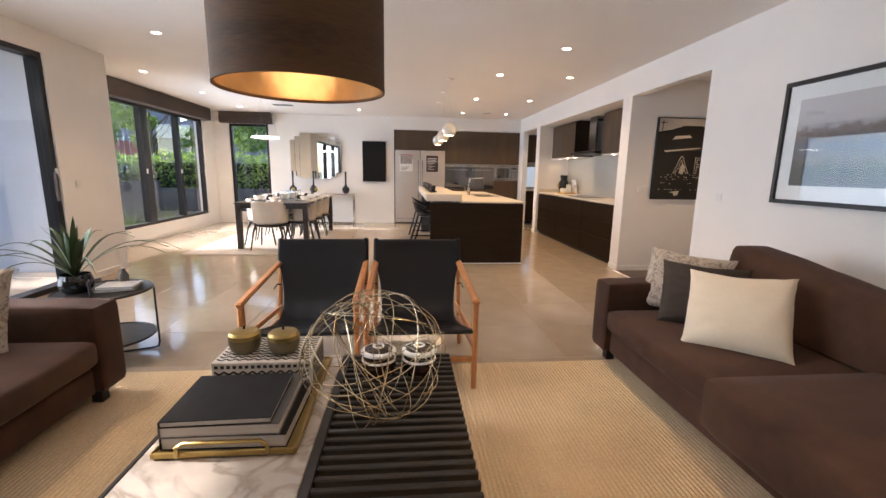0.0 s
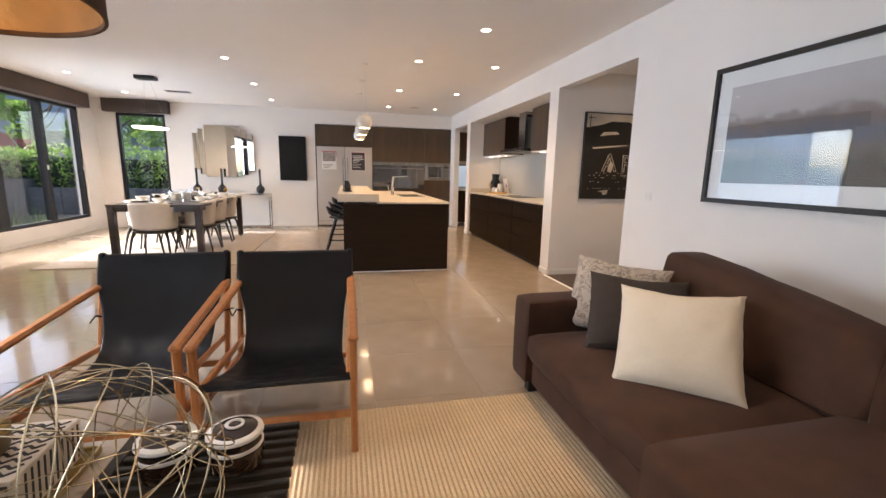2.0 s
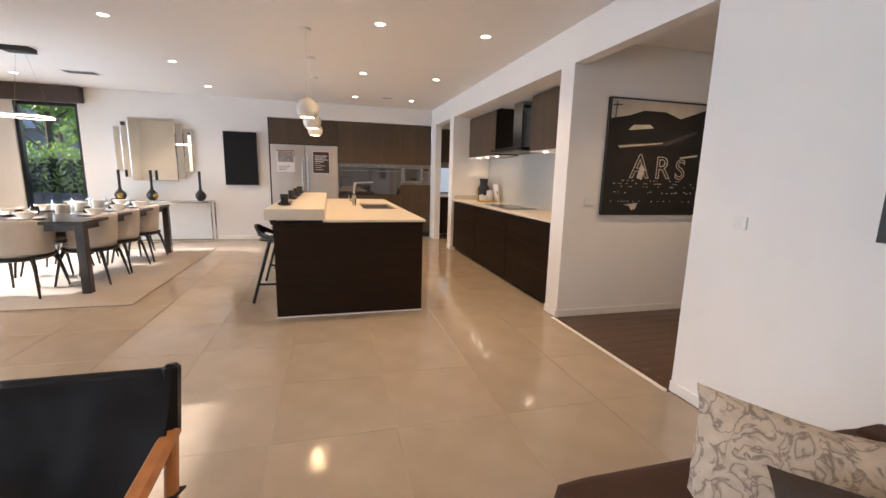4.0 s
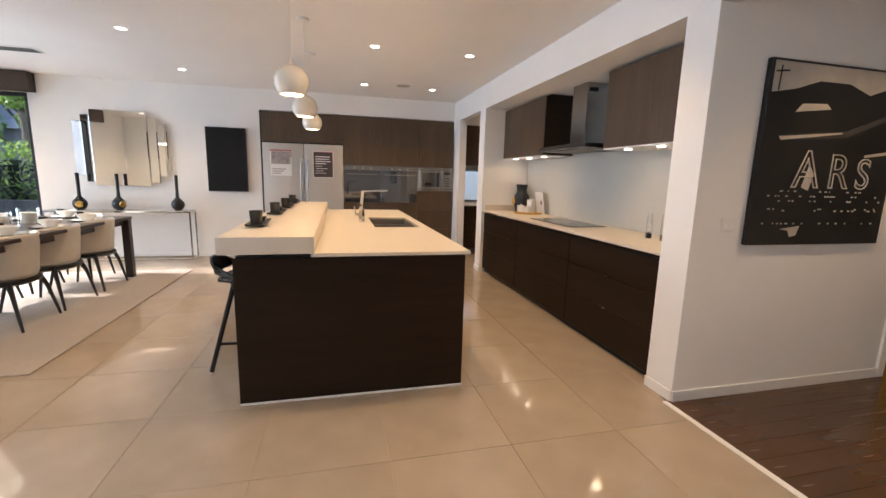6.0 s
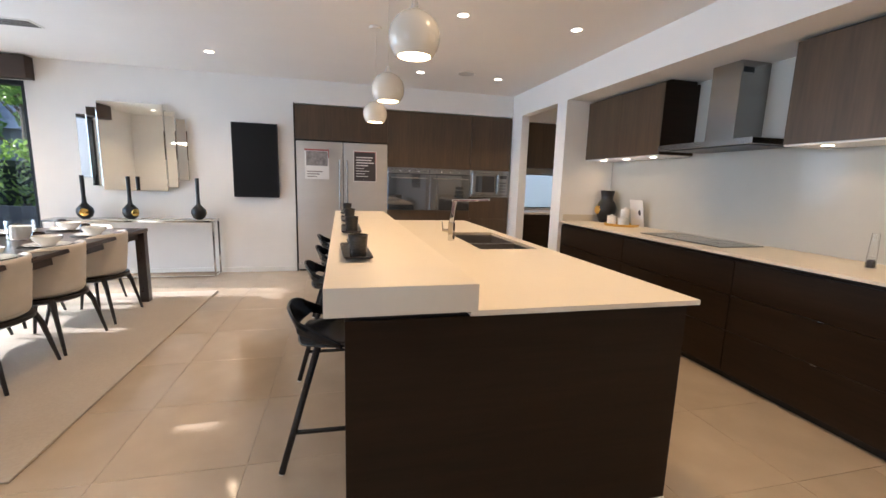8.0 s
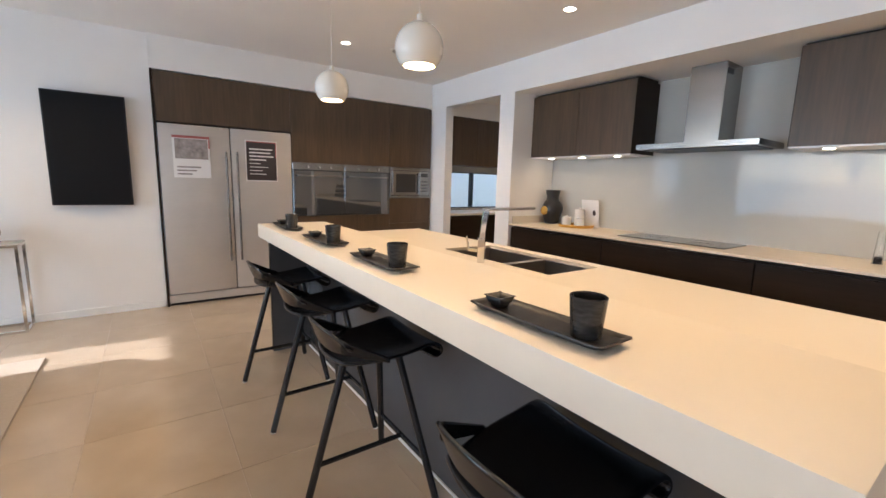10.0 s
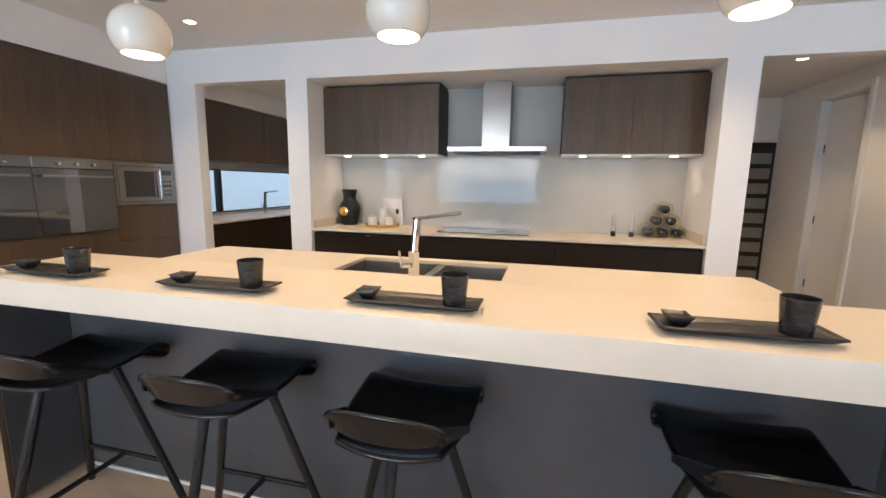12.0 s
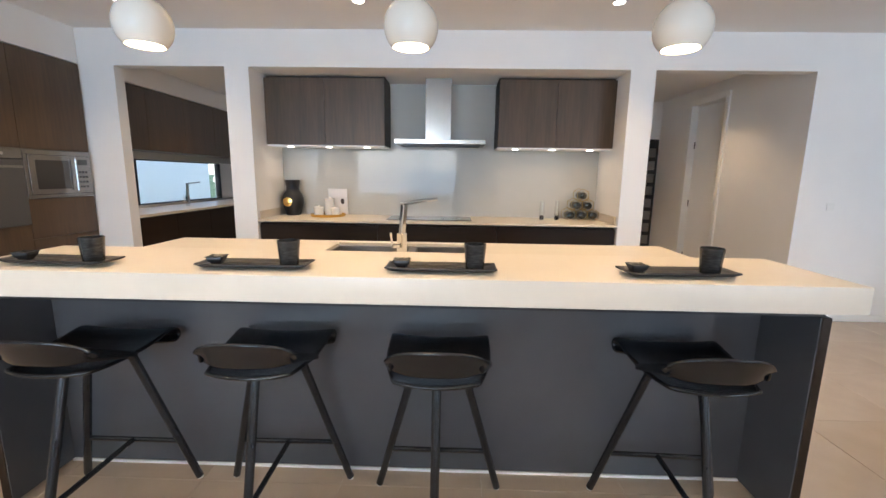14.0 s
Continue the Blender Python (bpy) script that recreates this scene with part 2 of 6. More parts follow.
# yellow room behind the hall doorway
YELLOW = mat("yellow_paint", (0.66, 0.50, 0.07), 0.7, vary=0.04)
setting("wall_yellow_room", boxes((4.3, 6.6, 7.4, 7.5, -0.02, 2.58), (4.2, 4.3, 5.75, 7.5, -0.02, 2.58), (6.5, 6.6, 5.75, 7.4, -0.02, 2.58)), YELLOW, "yellow painted wall of the room beyond the hall", "wall")
setting("wall_closet", boxes((XR + T, 6.0, 3.1, 3.2, -0.02, 2.58), (5.9, 6.0, 3.2, 3.95, -0.02, 2.58)), WALL, "plain wall behind the hall door", "wall")

sk = bmesh.new()
for d in ((XR - 0.014, XR - 0.001, YN, 4.07, 0, 0.07), (XR - 0.014, XR - 0.001, 10.6, YB - 0.05, 0, 0.07), (XR - 0.014, XR - 0.001, 5.52, 5.75, 0, 0.07), (XR - 0.014, XR - 0.001, 9.31, 9.54, 0, 0.07),
          (XR, 4.80, 5.506, 5.519, 0, 0.07), (XL + 0.001, XL + 0.014, YN, 0.4, 0, 0.07), (XL + 0.001, XL + 0.014, 4.96, 5.87, 0, 0.07), (XW + 0.001, XW + 0.014, 5.88, YB - 0.015, 0, 0.07),
          (XW + 0.001, -0.27, YB - 0.014, YB - 0.001, 0, 0.07), (XW, XL, 5.871, 5.884, 0, 0.07), (XR + T, 3.88, 4.071, 4.084, 0, 0.07), (4.82, 8.9, 4.071, 4.084, 0, 0.07)):
    box(sk, *d, bevel=0.002)
setting("baseboard", sk, TRIM, "low white painted skirting boards", "baseboard")


# windows: dark aluminium, an Empty for each with frame, mullions and panes
def window(name, axis, at, a0, a1, z0, z1, posts, label, depth=0.10, f=0.055):
    """axis 'x': the window lies in the plane x = at and runs along y."""
    w = thing(name, pose(0, 0, 0), label, "window", kind="structure")

    def bx(a, b, c, d, t0, t1):
        return boxes((at + t0, at + t1, a, b, c, d), bevel=0.004) if axis == "x" else boxes((a, b, at + t0, at + t1, c, d), bevel=0.004)
    h = depth / 2
    part("window_frame", bx(a0, a1, z0, z0 + f, -h, h), FRAME_BLACK, w)
    part("window_frame", bx(a0, a1, z1 - f, z1, -h, h), FRAME_BLACK, w)
    part("window_frame", bx(a0, a0 + f, z0 + f, z1 - f, -h, h), FRAME_BLACK, w)
    part("window_frame", bx(a1 - f, a1, z0 + f, z1 - f, -h, h), FRAME_BLACK, w)
    edges = [a0 + f]
    for c, wd in posts:
        part("mullion", bx(c - wd / 2, c + wd / 2, z0 + f, z1 - f, -h - 0.004, h + 0.012), FRAME_BLACK, w)
        edges += [c - wd / 2, c + wd / 2]
    edges.append(a1 - f)
    for a, b in zip(edges[::2], edges[1::2]):
        g = part("pane", bx(a - 0.004, b + 0.004, z0 + f - 0.004, z1 - f + 0.004, -0.004, 0.004), PANE, w)
        g.visible_shadow = False
        part("latch", bx(b - 0.004 if b == edges[-1] else b + 0.01, (b - 0.004 if b == edges[-1] else b + 0.01) + 0.03, 1.22, 1.30, h + 0.012, h + 0.03), WHITE_PL, w, "small pale window latch")
    return w


window("window_1", "x", XW - 0.08, 7.25, 10.42, 0.28, 2.43, ((8.22, 0.20), (9.36, 0.09)), "wide black aluminium window with three panes")
window("window_2", "y", YB + 0.08, -4.27, -3.34, 0.27, 2.42, (), "narrow tall black aluminium window")
window("window_3", "y", 11.38, 3.2, 6.0, 0.95, 1.53, ((4.1, 0.02),), "low frameless strip window above the pantry bench", f=0.014)
door = window("door_1", "x", XL - 0.09, 0.4, 4.94, 0.0, 2.47, ((1.9, 0.10), (3.4, 0.10)), "black aluminium sliding glass door", depth=0.14)
part("pull_handle", boxes((XL - 0.015, XL + 0.02, 4.86, 4.885, 0.95, 1.25), bevel=0.006), STEEL, door, "slim steel pull handle")
for nm, d, lb in (("pelmet", (XW + 0.002, XW + 0.20, 7.02, 10.42, 2.41, 2.68), "brown fabric window pelmet below the ceiling"), ("pelmet", (-4.43, -3.22, YB - 0.16, YB - 0.002, 2.42, 2.68), "short brown fabric window pelmet below the ceiling")):
    tagged(obj(nm, boxes(d, bevel=0.008, seg=2), PELMET), lb, "pelmet")

# hall doorways
dj = bmesh.new()
for d in ((4.80, 4.87, 5.503, 5.77, 0, 2.14), (5.74, 5.81, 5.503, 5.77, 0, 2.14), (4.87, 5.74, 5.503, 5.77, 2.09, 2.16)):
    box(dj, *d, bevel=0.004)
setting("trim_doorway", dj, TRIM, "white door architrave", "trim")
dj = bmesh.new()
for d in ((4.20, 4.27, 3.93, 4.09, 0, 2.44), (4.99, 5.06, 3.93, 4.09, 0, 2.44), (4.27, 4.99, 3.93, 4.09, 2.37, 2.44)):
    box(dj, *d, bevel=0.004)
setting("trim_hall_door", dj, TRIM, "white architrave of the hall door", "trim")
d2 = thing("door_2", pose(4.985, 4.0, 0, 0, 0, 12), "cream painted hall door standing slightly open", "door", kind="structure")
part("leaf", boxes((-0.71, 0, -0.04, 0.0, 0.01, 2.365), bevel=0.003), WALL, d2)
for hz in (0.25, 1.0, 1.8):
    hb = lathe(bmesh.new(), [(0, 0), (0.008, 0), (0.008, 0.09), (0, 0.09)], 10, -0.006, 0.010, hz)
    part("hinge", hb, STEEL, d2)
wr = thing("dark_screen", pose(5.835, 4.095, 0), "tall dark framed panel at the end of the hall", "panel")
part("panel_frame", boxes((0, 0.04, 0, 0.9, 0, 2.0), bevel=0.006), FRAME_BLACK, wr)
for k in range(9):
    part("inlay", boxes((-0.006, 0.0, 0.04, 0.86, 0.12 + k * 0.2, 0.26 + k * 0.2)), STEEL, wr)

setting("trim_dark_frame", boxes((6.30, 6.499, 5.80, 6.17, 0, 2.26), (6.44, 6.499, 6.17, 7.398, 2.14, 2.26), (6.46, 6.499, 6.17, 7.398, 0, 0.2), bevel=0.004), VENEER_H, "dark timber frame and skirting on the yellow wall", "trim")

# ---- lamps that the place has ----
def lamp(name, kind, loc, watts, color=WARM, target=None, **kw):
    ld = bpy.data.lights.new(name, kind)
    ld.energy, ld.color = watts, color
    if kind == "SPOT":
        ld.spot_size, ld.spot_blend, ld.shadow_soft_size = radians(kw.get("cone", 115)), 0.7, 0.04
    elif kind == "POINT":
        ld.shadow_soft_size = kw.get("soft", 0.04)
    elif kind == "AREA":
        ld.shape, ld.size, ld.size_y = "RECTANGLE", kw["sx"], kw["sy"]
    o = new(name, ld)
    o.matrix_world = look(loc, target or (loc[0], loc[1] + 1e-4, loc[2] - 1))
    return o


dl = thing("downlight", pose(0, 0, -5), "small round recessed ceiling downlight, switched on", "downlight", "ceiling downlights")
part("trim_ring", lathe(bmesh.new(), [(0.043, 0.004), (0.043, -0.003), (0.053, -0.004), (0.056, 0.0), (0.056, 0.004)], 20), WHITE_PL, dl)
part("lens", lathe(bmesh.new(), [(0, -0.0015), (0.043, -0.0015), (0.043, 0.002)], 20), LENS, dl)
spots = [(x, y) for y in (6.13, 8.12, 10.0) for x in (1.345, 2.37)] + [(1.787, 4.786), (-1.06, 6.72), (-1.03, 8.36), (-1.02, 9.96), (-2.54, 4.87), (-3.76, 6.76), (-3.68, 8.38), (-3.62, 10.0),
         (1.15, 2.6), (1.15, 0.3), (-2.54, 2.6), (-2.54, 0.3), (0.2, -1.6)]
for i, (x, y) in enumerate(spots):
    if i == 0:
        dl.matrix_basis = pose(x, y, H)
    else:
        copy_thing(dl, pose(x, y, H))
    lamp("downlight_lamp", "SPOT", (x, y, H - 0.012), DOWN_W * (0.9 if y < 3 else 1.0))
# unseen downlights, added to brighten the hall, pantry and yellow room
for x, y, z in ((4.0, 4.8, 2.58), (6.2, 4.8, 2.58), (4.4, 10.1, 2.56), (5.5, 6.4, 2.58), (5.9, 6.9, 2.58)):
    copy_thing(dl, pose(x, y, z))
    lamp("added_room_lamp", "SPOT", (x, y, z - 0.012), DOWN_W * (1.5 if y > 6 and y < 8 else 0.9))

# three pendant globes over the bar
OPAL = mat("white_metal_globe", (0.74, 0.69, 0.60), 0.25, vary=0.02, coat=0.3)
pg = thing("pendant_lamp", pose(0.675, 6.48, H), "cream globe pendant lamp with open glowing underside", "pendant lamp", "pendants over the bar")
part("canopy", lathe(bmesh.new(), [(0, 0), (0.055, 0), (0.055, -0.022), (0, -0.022)], 20), WHITE_PL, pg)
part("cord", tube(bmesh.new(), [(0, 0, -0.02), (0, 0, -0.62)], 0.0022, 6), WHITE_PL, pg)
prof = [(0.012, -0.60), (0.014, -0.628)] + [(0.108 * math.sin(a), -0.738 + 0.108 * math.cos(a)) for a in [0.16 + k * (2.37 - 0.16) / 12 for k in range(13)]]
prof += [(r - 0.004, z) for r, z in reversed(prof[3:])]
part("globe", lathe(bmesh.new(), prof, 28), OPAL, pg)
part("bulb", lathe(bmesh.new(), [(0, -0.812), (0.064, -0.809), (0.070, -0.802), (0.048, -0.776), (0, -0.77)], 20), BULB, pg)
for y in (7.54, 8.62):
    copy_thing(pg, pose(0.68, y, H))
for y in (6.47, 7.54, 8.62):
    lamp("pendant_glow", "SPOT", (0.68, y, H - 0.83), PEND_W, (1.0, 0.66, 0.33), cone=140)

# ---- kitchen: island ----
isl = thing("kitchen_island", pose(0, 0, 0), "dark veneer kitchen island with pale stone top", "kitchen island")
part("end_panel", boxes((0.375, 1.74, 5.985, 6.02, 0.012, 0.888), bevel=0.002), VENEER_H, isl)
part("end_panel", boxes((0.375, 1.74, 9.16, 9.195, 0.012, 0.888), bevel=0.002), VENEER_H, isl)
PANEL_GREY = mat("charcoal_laminate", (0.072, 0.073, 0.077), 0.22, vary=0.12, grain=3)
part("recess_lining", boxes((0.378, 0.661, 6.0205, 6.0245, 0.013, 0.887)), PANEL_GREY, isl)
part("recess_lining", boxes((0.378, 0.661, 9.1555, 9.1595, 0.013, 0.887)), PANEL_GREY, isl)
part("front_panel", boxes((0.662, 0.69, 6.021, 9.159, 0.012, 0.888), bevel=0.002), PANEL_GREY, isl)
part("plinth", boxes((0.70, 1.68, 6.03, 9.15, 0.0, 0.1)), VENEER_H, isl)
part("carcass", boxes((0.69, 1.70, 6.021, 9.159, 0.10, 0.70)), VENEER_H, isl)
for k in range(5):
    y0 = 6.024 + k * 0.627
    d = part("drawer_front", boxes((1.70, 1.72, y0, y0 + 0.622, 0.11, 0.875), bevel=0.002), VENEER_H, isl)
# black strips standing in for the shadow gap below the worktop
part("shadow_gap_strip", boxes((0.39, 1.25, 6.0, 9.18, 0.888, 0.9), (1.25, 1.72, 6.0, 7.2, 0.888, 0.9), (1.25, 1.72, 8.15, 9.18, 0.888, 0.9)), BLACK_PL, isl)
part("floor_bead", boxes((0.374, 1.742, 5.98, 5.985, 0.0, 0.012), (0.655, 0.662, 6.02, 9.16, 0.0, 0.012)), TRIM, isl, "white sealant line at the floor")
wt = thing("island_worktop", pose(0, 0, 0), "pale cream engineered stone worktop with an undermount sink", "worktop")
SX0, SX1, SY0, SY1 = 1.27, 1.68, 7.22, 8.13
for d in ((0.80, 1.76, 5.945, SY0, 0.90, 0.92), (0.80, SX0, SY0, SY1, 0.90, 0.92), (SX1, 1.76, SY0, SY1, 0.90, 0.92), (0.80, 1.76, SY1, 9.25, 0.90, 0.92)):
    part("slab", boxes(d), STONE, wt)
bt = thing("breakfast_bar", pose(0, 0, 0), "thick raised pale stone breakfast bar on the island", "breakfast bar")
part("top_slab", boxes((0.31, 0.82, 5.925, 9.215, 0.922, 1.02), bevel=0.003, seg=2), STONE, bt)
# black strip put in as the shade beneath the raised slab
part("underside_shade_strip", boxes((0.42, 0.66, 6.03, 9.15, 0.9005, 0.9215)), BLACK_PL, bt)
sk2 = thing("kitchen_sink", pose(0, 0, 0), "double stainless steel undermount sink", "sink")
SINK_STEEL = mat("satin_sink_steel", (0.36, 0.34, 0.32), 0.32, 1.0, grain=30, vary=0.06)
part("bridge", boxes((SX0, SX1, 7.598, 7.642, 0.888, 0.8985), bevel=0.003), SINK_STEEL, sk2)
for y0, y1, dp in ((SY0 + 0.004, 7.60, 0.19), (7.64, SY1 - 0.004, 0.19)):
    b = boxes((SX0 - 0.005, SX0 + 0.008, y0, y1, 0.9 - dp, 0.898), (SX1 - 0.008, SX1 + 0.005, y0, y1, 0.9 - dp, 0.898), (SX0, SX1, y0 - 0.008, y0 + 0.004, 0.9 - dp, 0.898), (SX0, SX1, y1 - 0.004, y1 + 0.008, 0.9 - dp, 0.898), (SX0, SX1, y0, y1, 0.9 - dp - 0.006, 0.9 - dp + 0.004))
    bowl = part("bowl", b, SINK_STEEL, sk2)
    part("drain", lathe(bmesh.new(), [(0, 0), (0.04, 0), (0.045, 0.003), (0.02, 0.002), (0, 0.002)], 16, (SX0 + SX1) / 2, (y0 + y1) / 2, 0.9 - dp + 0.004), CHROME, bowl)


def mixer(x, y, turn, z=0.92):
    tp = thing("kitchen_tap", pose(x, y, z, 0, 0, turn), "square chrome kitchen mixer tap with a long spout", "tap")
    part("column", boxes((-0.021, 0.021, -0.021, 0.021, 0, 0.14), bevel=0.004), CHROME, tp)
    part("neck", bar(bmesh.new(), (0, 0, 0.13), (0.02, 0, 0.30), 0.034, 0.026, (0, 1, 0), 0.004), CHROME, tp)
    part("spout", bar(bmesh.new(), (0.0, 0, 0.30), (0.29, 0, 0.318), 0.034, 0.016, (0, 0, 1), 0.004), CHROME, tp)
    part("lever", bar(bmesh.new(), (-0.02, 0, 0.07), (-0.075, 0, 0.075), 0.02, 0.02, (0, 0, 1), 0.003), CHROME, tp)
    part("handle", bar(bmesh.new(), (-0.072, 0, 0.075), (-0.085, 0, 0.15), 0.012, 0.008, (0, 1, 0), 0.002), CHROME, tp)
    return tp


mixer(1.175, 7.64, -38)

# ---- kitchen: cooking niche ----
cols = ((5.752, 6.92), (6.923, 8.118), (8.121, 9.308))
for a, b in cols:
    c = thing("drawer_unit", pose(3.0, a, 0), "dark veneer base unit with three wide drawers", "base cabinet", "cooking niche drawers")
    w = b - a
    part("body", boxes((0.062, 0.68, 0, w, 0.1, 0.885)), VENEER_H, c)
    part("plinth", boxes((0.09, 0.64, 0, w, 0.0, 0.1)), BLACK_PL, c)
    for z0, z1 in ((0.06, 0.36), (0.364, 0.62), (0.624, 0.872)):
        d = part("drawer", boxes((0.042, 0.06, 0.002, w - 0.002, z0, z1), bevel=0.0015), VENEER_H, c)
        part("lip_handle", boxes((0.034, 0.043, w / 2 - 0.018, w / 2 + 0.018, z1 - 0.004, z1 + 0.003), bevel=0.001), CHROME, d, "tiny chrome finger pull")
nt_ = thing("niche_worktop", pose(0, 0, 0), "pale stone worktop with low upstands", "worktop")
part("slab", boxes((3.01, 3.698, 5.752, 9.308, 0.90, 0.92), bevel=0.0015), STONE, nt_)
part("upstand", boxes((3.05, 3.69, 5.752, 5.767, 0.921, 1.0), bevel=0.001), STONE, nt_)
part("upstand", boxes((3.05, 3.69, 9.293, 9.308, 0.921, 1.0), bevel=0.001), STONE, nt_)
setting("trim_splashback", boxes((3.69, 3.699, 5.752, 9.308, 0.921, 2.355)), SPLASH, "pale glass splashback", "splashback")
ck = thing("cooktop", pose(0, 0, 0), "black glass induction cooktop", "cooktop")
part("glass_plate", boxes((3.17, 3.60, 7.17, 8.05, 0.921, 0.928), bevel=0.002), DARK_GLASS, ck)
for cx, cy, r in ((3.28, 7.4, 0.09), (3.48, 7.4, 0.11), (3.28, 7.82, 0.11), (3.48, 7.82, 0.09)):
    part("zone_ring", lathe(bmesh.new(), [(r, 0.0), (r, 0.0006), (r - 0.003, 0.0006), (r - 0.003, 0.0)], 28, cx, cy, 0.928), STEEL, ck)
for a, b, n in ((5.752, 6.916, 3), (8.079, 9.308, 3)):
    c = thing("wall_cabinet", pose(3.30, a, 1.672), "walnut veneer wall cabinet with plain doors", "wall cabinet", "cabinets beside the hood")
    w = b - a
    part("body", boxes((0.02, 0.388, 0, w, 0.006, 0.66)), VENEER, c)
    part("light_rail", boxes((0.005, 0.355, 0.002, w - 0.002, -0.012, 0.005)), WHITE_PL, c)
    # dark set-back strip in place of the shadow above the cabinet
    part("top_shadow_strip", boxes((0.06, 0.35, 0, w, 0.66, 0.684)), VENEER_H, c)
    ys = w if a < 7 else -0.004
    part("side_panel", boxes((0.004, 0.388, ys, ys + 0.004, 0, 0.66)), VENEER_H, c, "dark veneer end panel")
    for k in range(2):
        part("door", boxes((0, 0.019, k * w / 2 + 0.001, (k + 1) * w / 2 - 0.001, 0, 0.66), bevel=0.0015), VENEER, c)
    for k in range(n):
        yy = (k + 0.5) * w / n
        part("strip_light", lathe(bmesh.new(), [(0, -0.0155), (0.03, -0.0155), (0.032, -0.012)], 14, 0.12, yy, 0), LENS, c, "small glowing under-cabinet light")
        lamp("undercabinet_lamp", "SPOT", (3.45, a + yy, 1.655), UNDER_W, cone=140)
hd = thing("range_hood", pose(0, 0, 0), "brushed steel chimney range hood", "range hood")
part("canopy", boxes((3.19, 3.688, 7.05, 7.965, 1.69, 1.735), bevel=0.002), STEEL, hd)
part("chimney", boxes((3.40, 3.688, 7.40, 7.668, 1.735, 2.358), bevel=0.002), STEEL, hd)
part("filter", boxes((3.24, 3.64, 7.1, 7.92, 1.685, 1.692)), FRAME_BLACK, hd)
part("vent_slot", boxes((3.42, 3.52, 7.397, 7.401, 2.27, 2.31)), BLACK_PL, hd)

# ---- kitchen: tall cabinets, fridge, ovens ----
YF = 10.93


def tall(name, x0, x1, z0, z1, label, m, cat, splits=1, vertical=True):
    c = thing(name, pose(x0, YF, z0), label, cat, "tall kitchen joinery")
    w, h = x1 - x0, z1 - z0
    part("body", boxes((0.0, w, 0.02, 0.62, 0, h)), m, c)
    for k in range(splits):
        d = boxes((k * w / splits + 0.001, (k + 1) * w / splits - 0.001, 0, 0.019, 0.001, h - 0.001), bevel=0.0012) if vertical else boxes((0.001, w - 0.001, 0, 0.019, k * h / splits + 0.001, (k + 1) * h / splits - 0.001), bevel=0.0012)
        part("door", d, m, c)
    return c


tall("overhead_cabinet", -0.24, 1.045, 1.885, 2.36, "walnut veneer cabinet doors above the refrigerator", VENEER, "overhead cabinet", 1)
tall("overhead_cabinet", 1.047, 2.325, 1.55, 2.36, "walnut veneer cabinet doors above the ovens", VENEER, "overhead cabinet", 1)
tall("overhead_cabinet", 2.327, 2.985, 1.55, 2.36, "walnut veneer cabinet doors above the microwave", VENEER, "overhead cabinet", 1)
tall("oven_base_cabinet", 1.047, 2.325, 0.10, 0.915, "walnut veneer cabinet below the ovens", VENEER, "base cabinet", 2, False)
tall("microwave_base_cabinet", 2.327, 2.985, 0.10, 1.13, "walnut veneer drawers below the microwave", VENEER, "base cabinet", 3, False)
tagged(obj("cabinet_side_panel", boxes((-0.258, -0.242, YF - 0.002, YF + 0.6, 0, 2.37), bevel=0.001), VENEER_H), "dark veneer end panel beside the refrigerator", "panel")
tagged(obj("kitchen_plinth", boxes((1.047, 2.985, YF + 0.03, YF + 0.5, 0, 0.099)), BLACK_PL), "black recessed cabinet plinth", "plinth")
fr = thing("refrigerator", pose(-0.238, YF, 0), "wide two-door steel refrigerator with notices on it", "refrigerator")
part("body", boxes((0.01, 1.27, 0.03, 0.62, 0.0, 1.875)), FRAME_BLACK, fr)
part("kickplate", boxes((0.0, 1.28, 0.0, 0.03, 0.03, 0.115), bevel=0.003), STEEL_F, fr)
for x0, x1, hx in ((0.004, 0.64, 0.595), (0.65, 1.278, 0.70)):
    d = part("door", boxes((x0, x1, -0.012, 0.03, 0.125, 1.868), bevel=0.008, seg=2), STEEL_F, fr)
    part("handle", tube(bmesh.new(), [(hx, -0.055, 0.45), (hx, -0.055, 1.62)], 0.011, 10), STEEL, d, "long vertical steel handle")
    for hz in (0.5, 1.55):
        part("handle_post", boxes((hx - 0.008, hx + 0.008, -0.055, -0.012, hz, hz + 0.02)), STEEL, d)
PAPER = mat("white_card", (0.78, 0.75, 0.72), 0.5, vary=0.02)
PINK = mat("red_card", (0.40, 0.11, 0.10), 0.5, vary=0.05)
CHAR = mat("charcoal_card", (0.05, 0.035, 0.035), 0.45, vary=0.05)
GREYP = mat("photo_grey", (0.30, 0.26, 0.24), 0.5, grain=25, vary=0.6)
n1 = thing("notice", pose(0.12 - 0.24, YF - 0.014, 1.34), "white notice card with a photograph, fixed to the refrigerator", "notice")
part("card", boxes((0, 0.33, -0.006, 0, 0, 0.42)), PAPER, n1)
part("border", boxes((0.0, 0.33, -0.009, -0.006, 0.395, 0.42), (0.318, 0.33, -0.009, -0.006, 0.3, 0.395)), PINK, n1)
part("photo", boxes((0.02, 0.312, -0.008, -0.006, 0.19, 0.39)), GREYP, n1)
for k in range(3):
    part("text_bar", boxes((0.03, 0.24 - 0.04 * k, -0.008, -0.006, 0.10 - 0.035 * k, 0.115 - 0.035 * k)), GREYP, n1)
n2 = thing("notice", pose(0.80 - 0.24, YF - 0.014, 1.33), "charcoal notice card with pale lettering, fixed to the refrigerator", "notice")
part("holder", boxes((-0.012, 0.322, -0.004, 0, -0.012, 0.432)), PAPER, n2)
part("card", boxes((0, 0.31, -0.008, -0.004, 0, 0.42)), CHAR, n2)
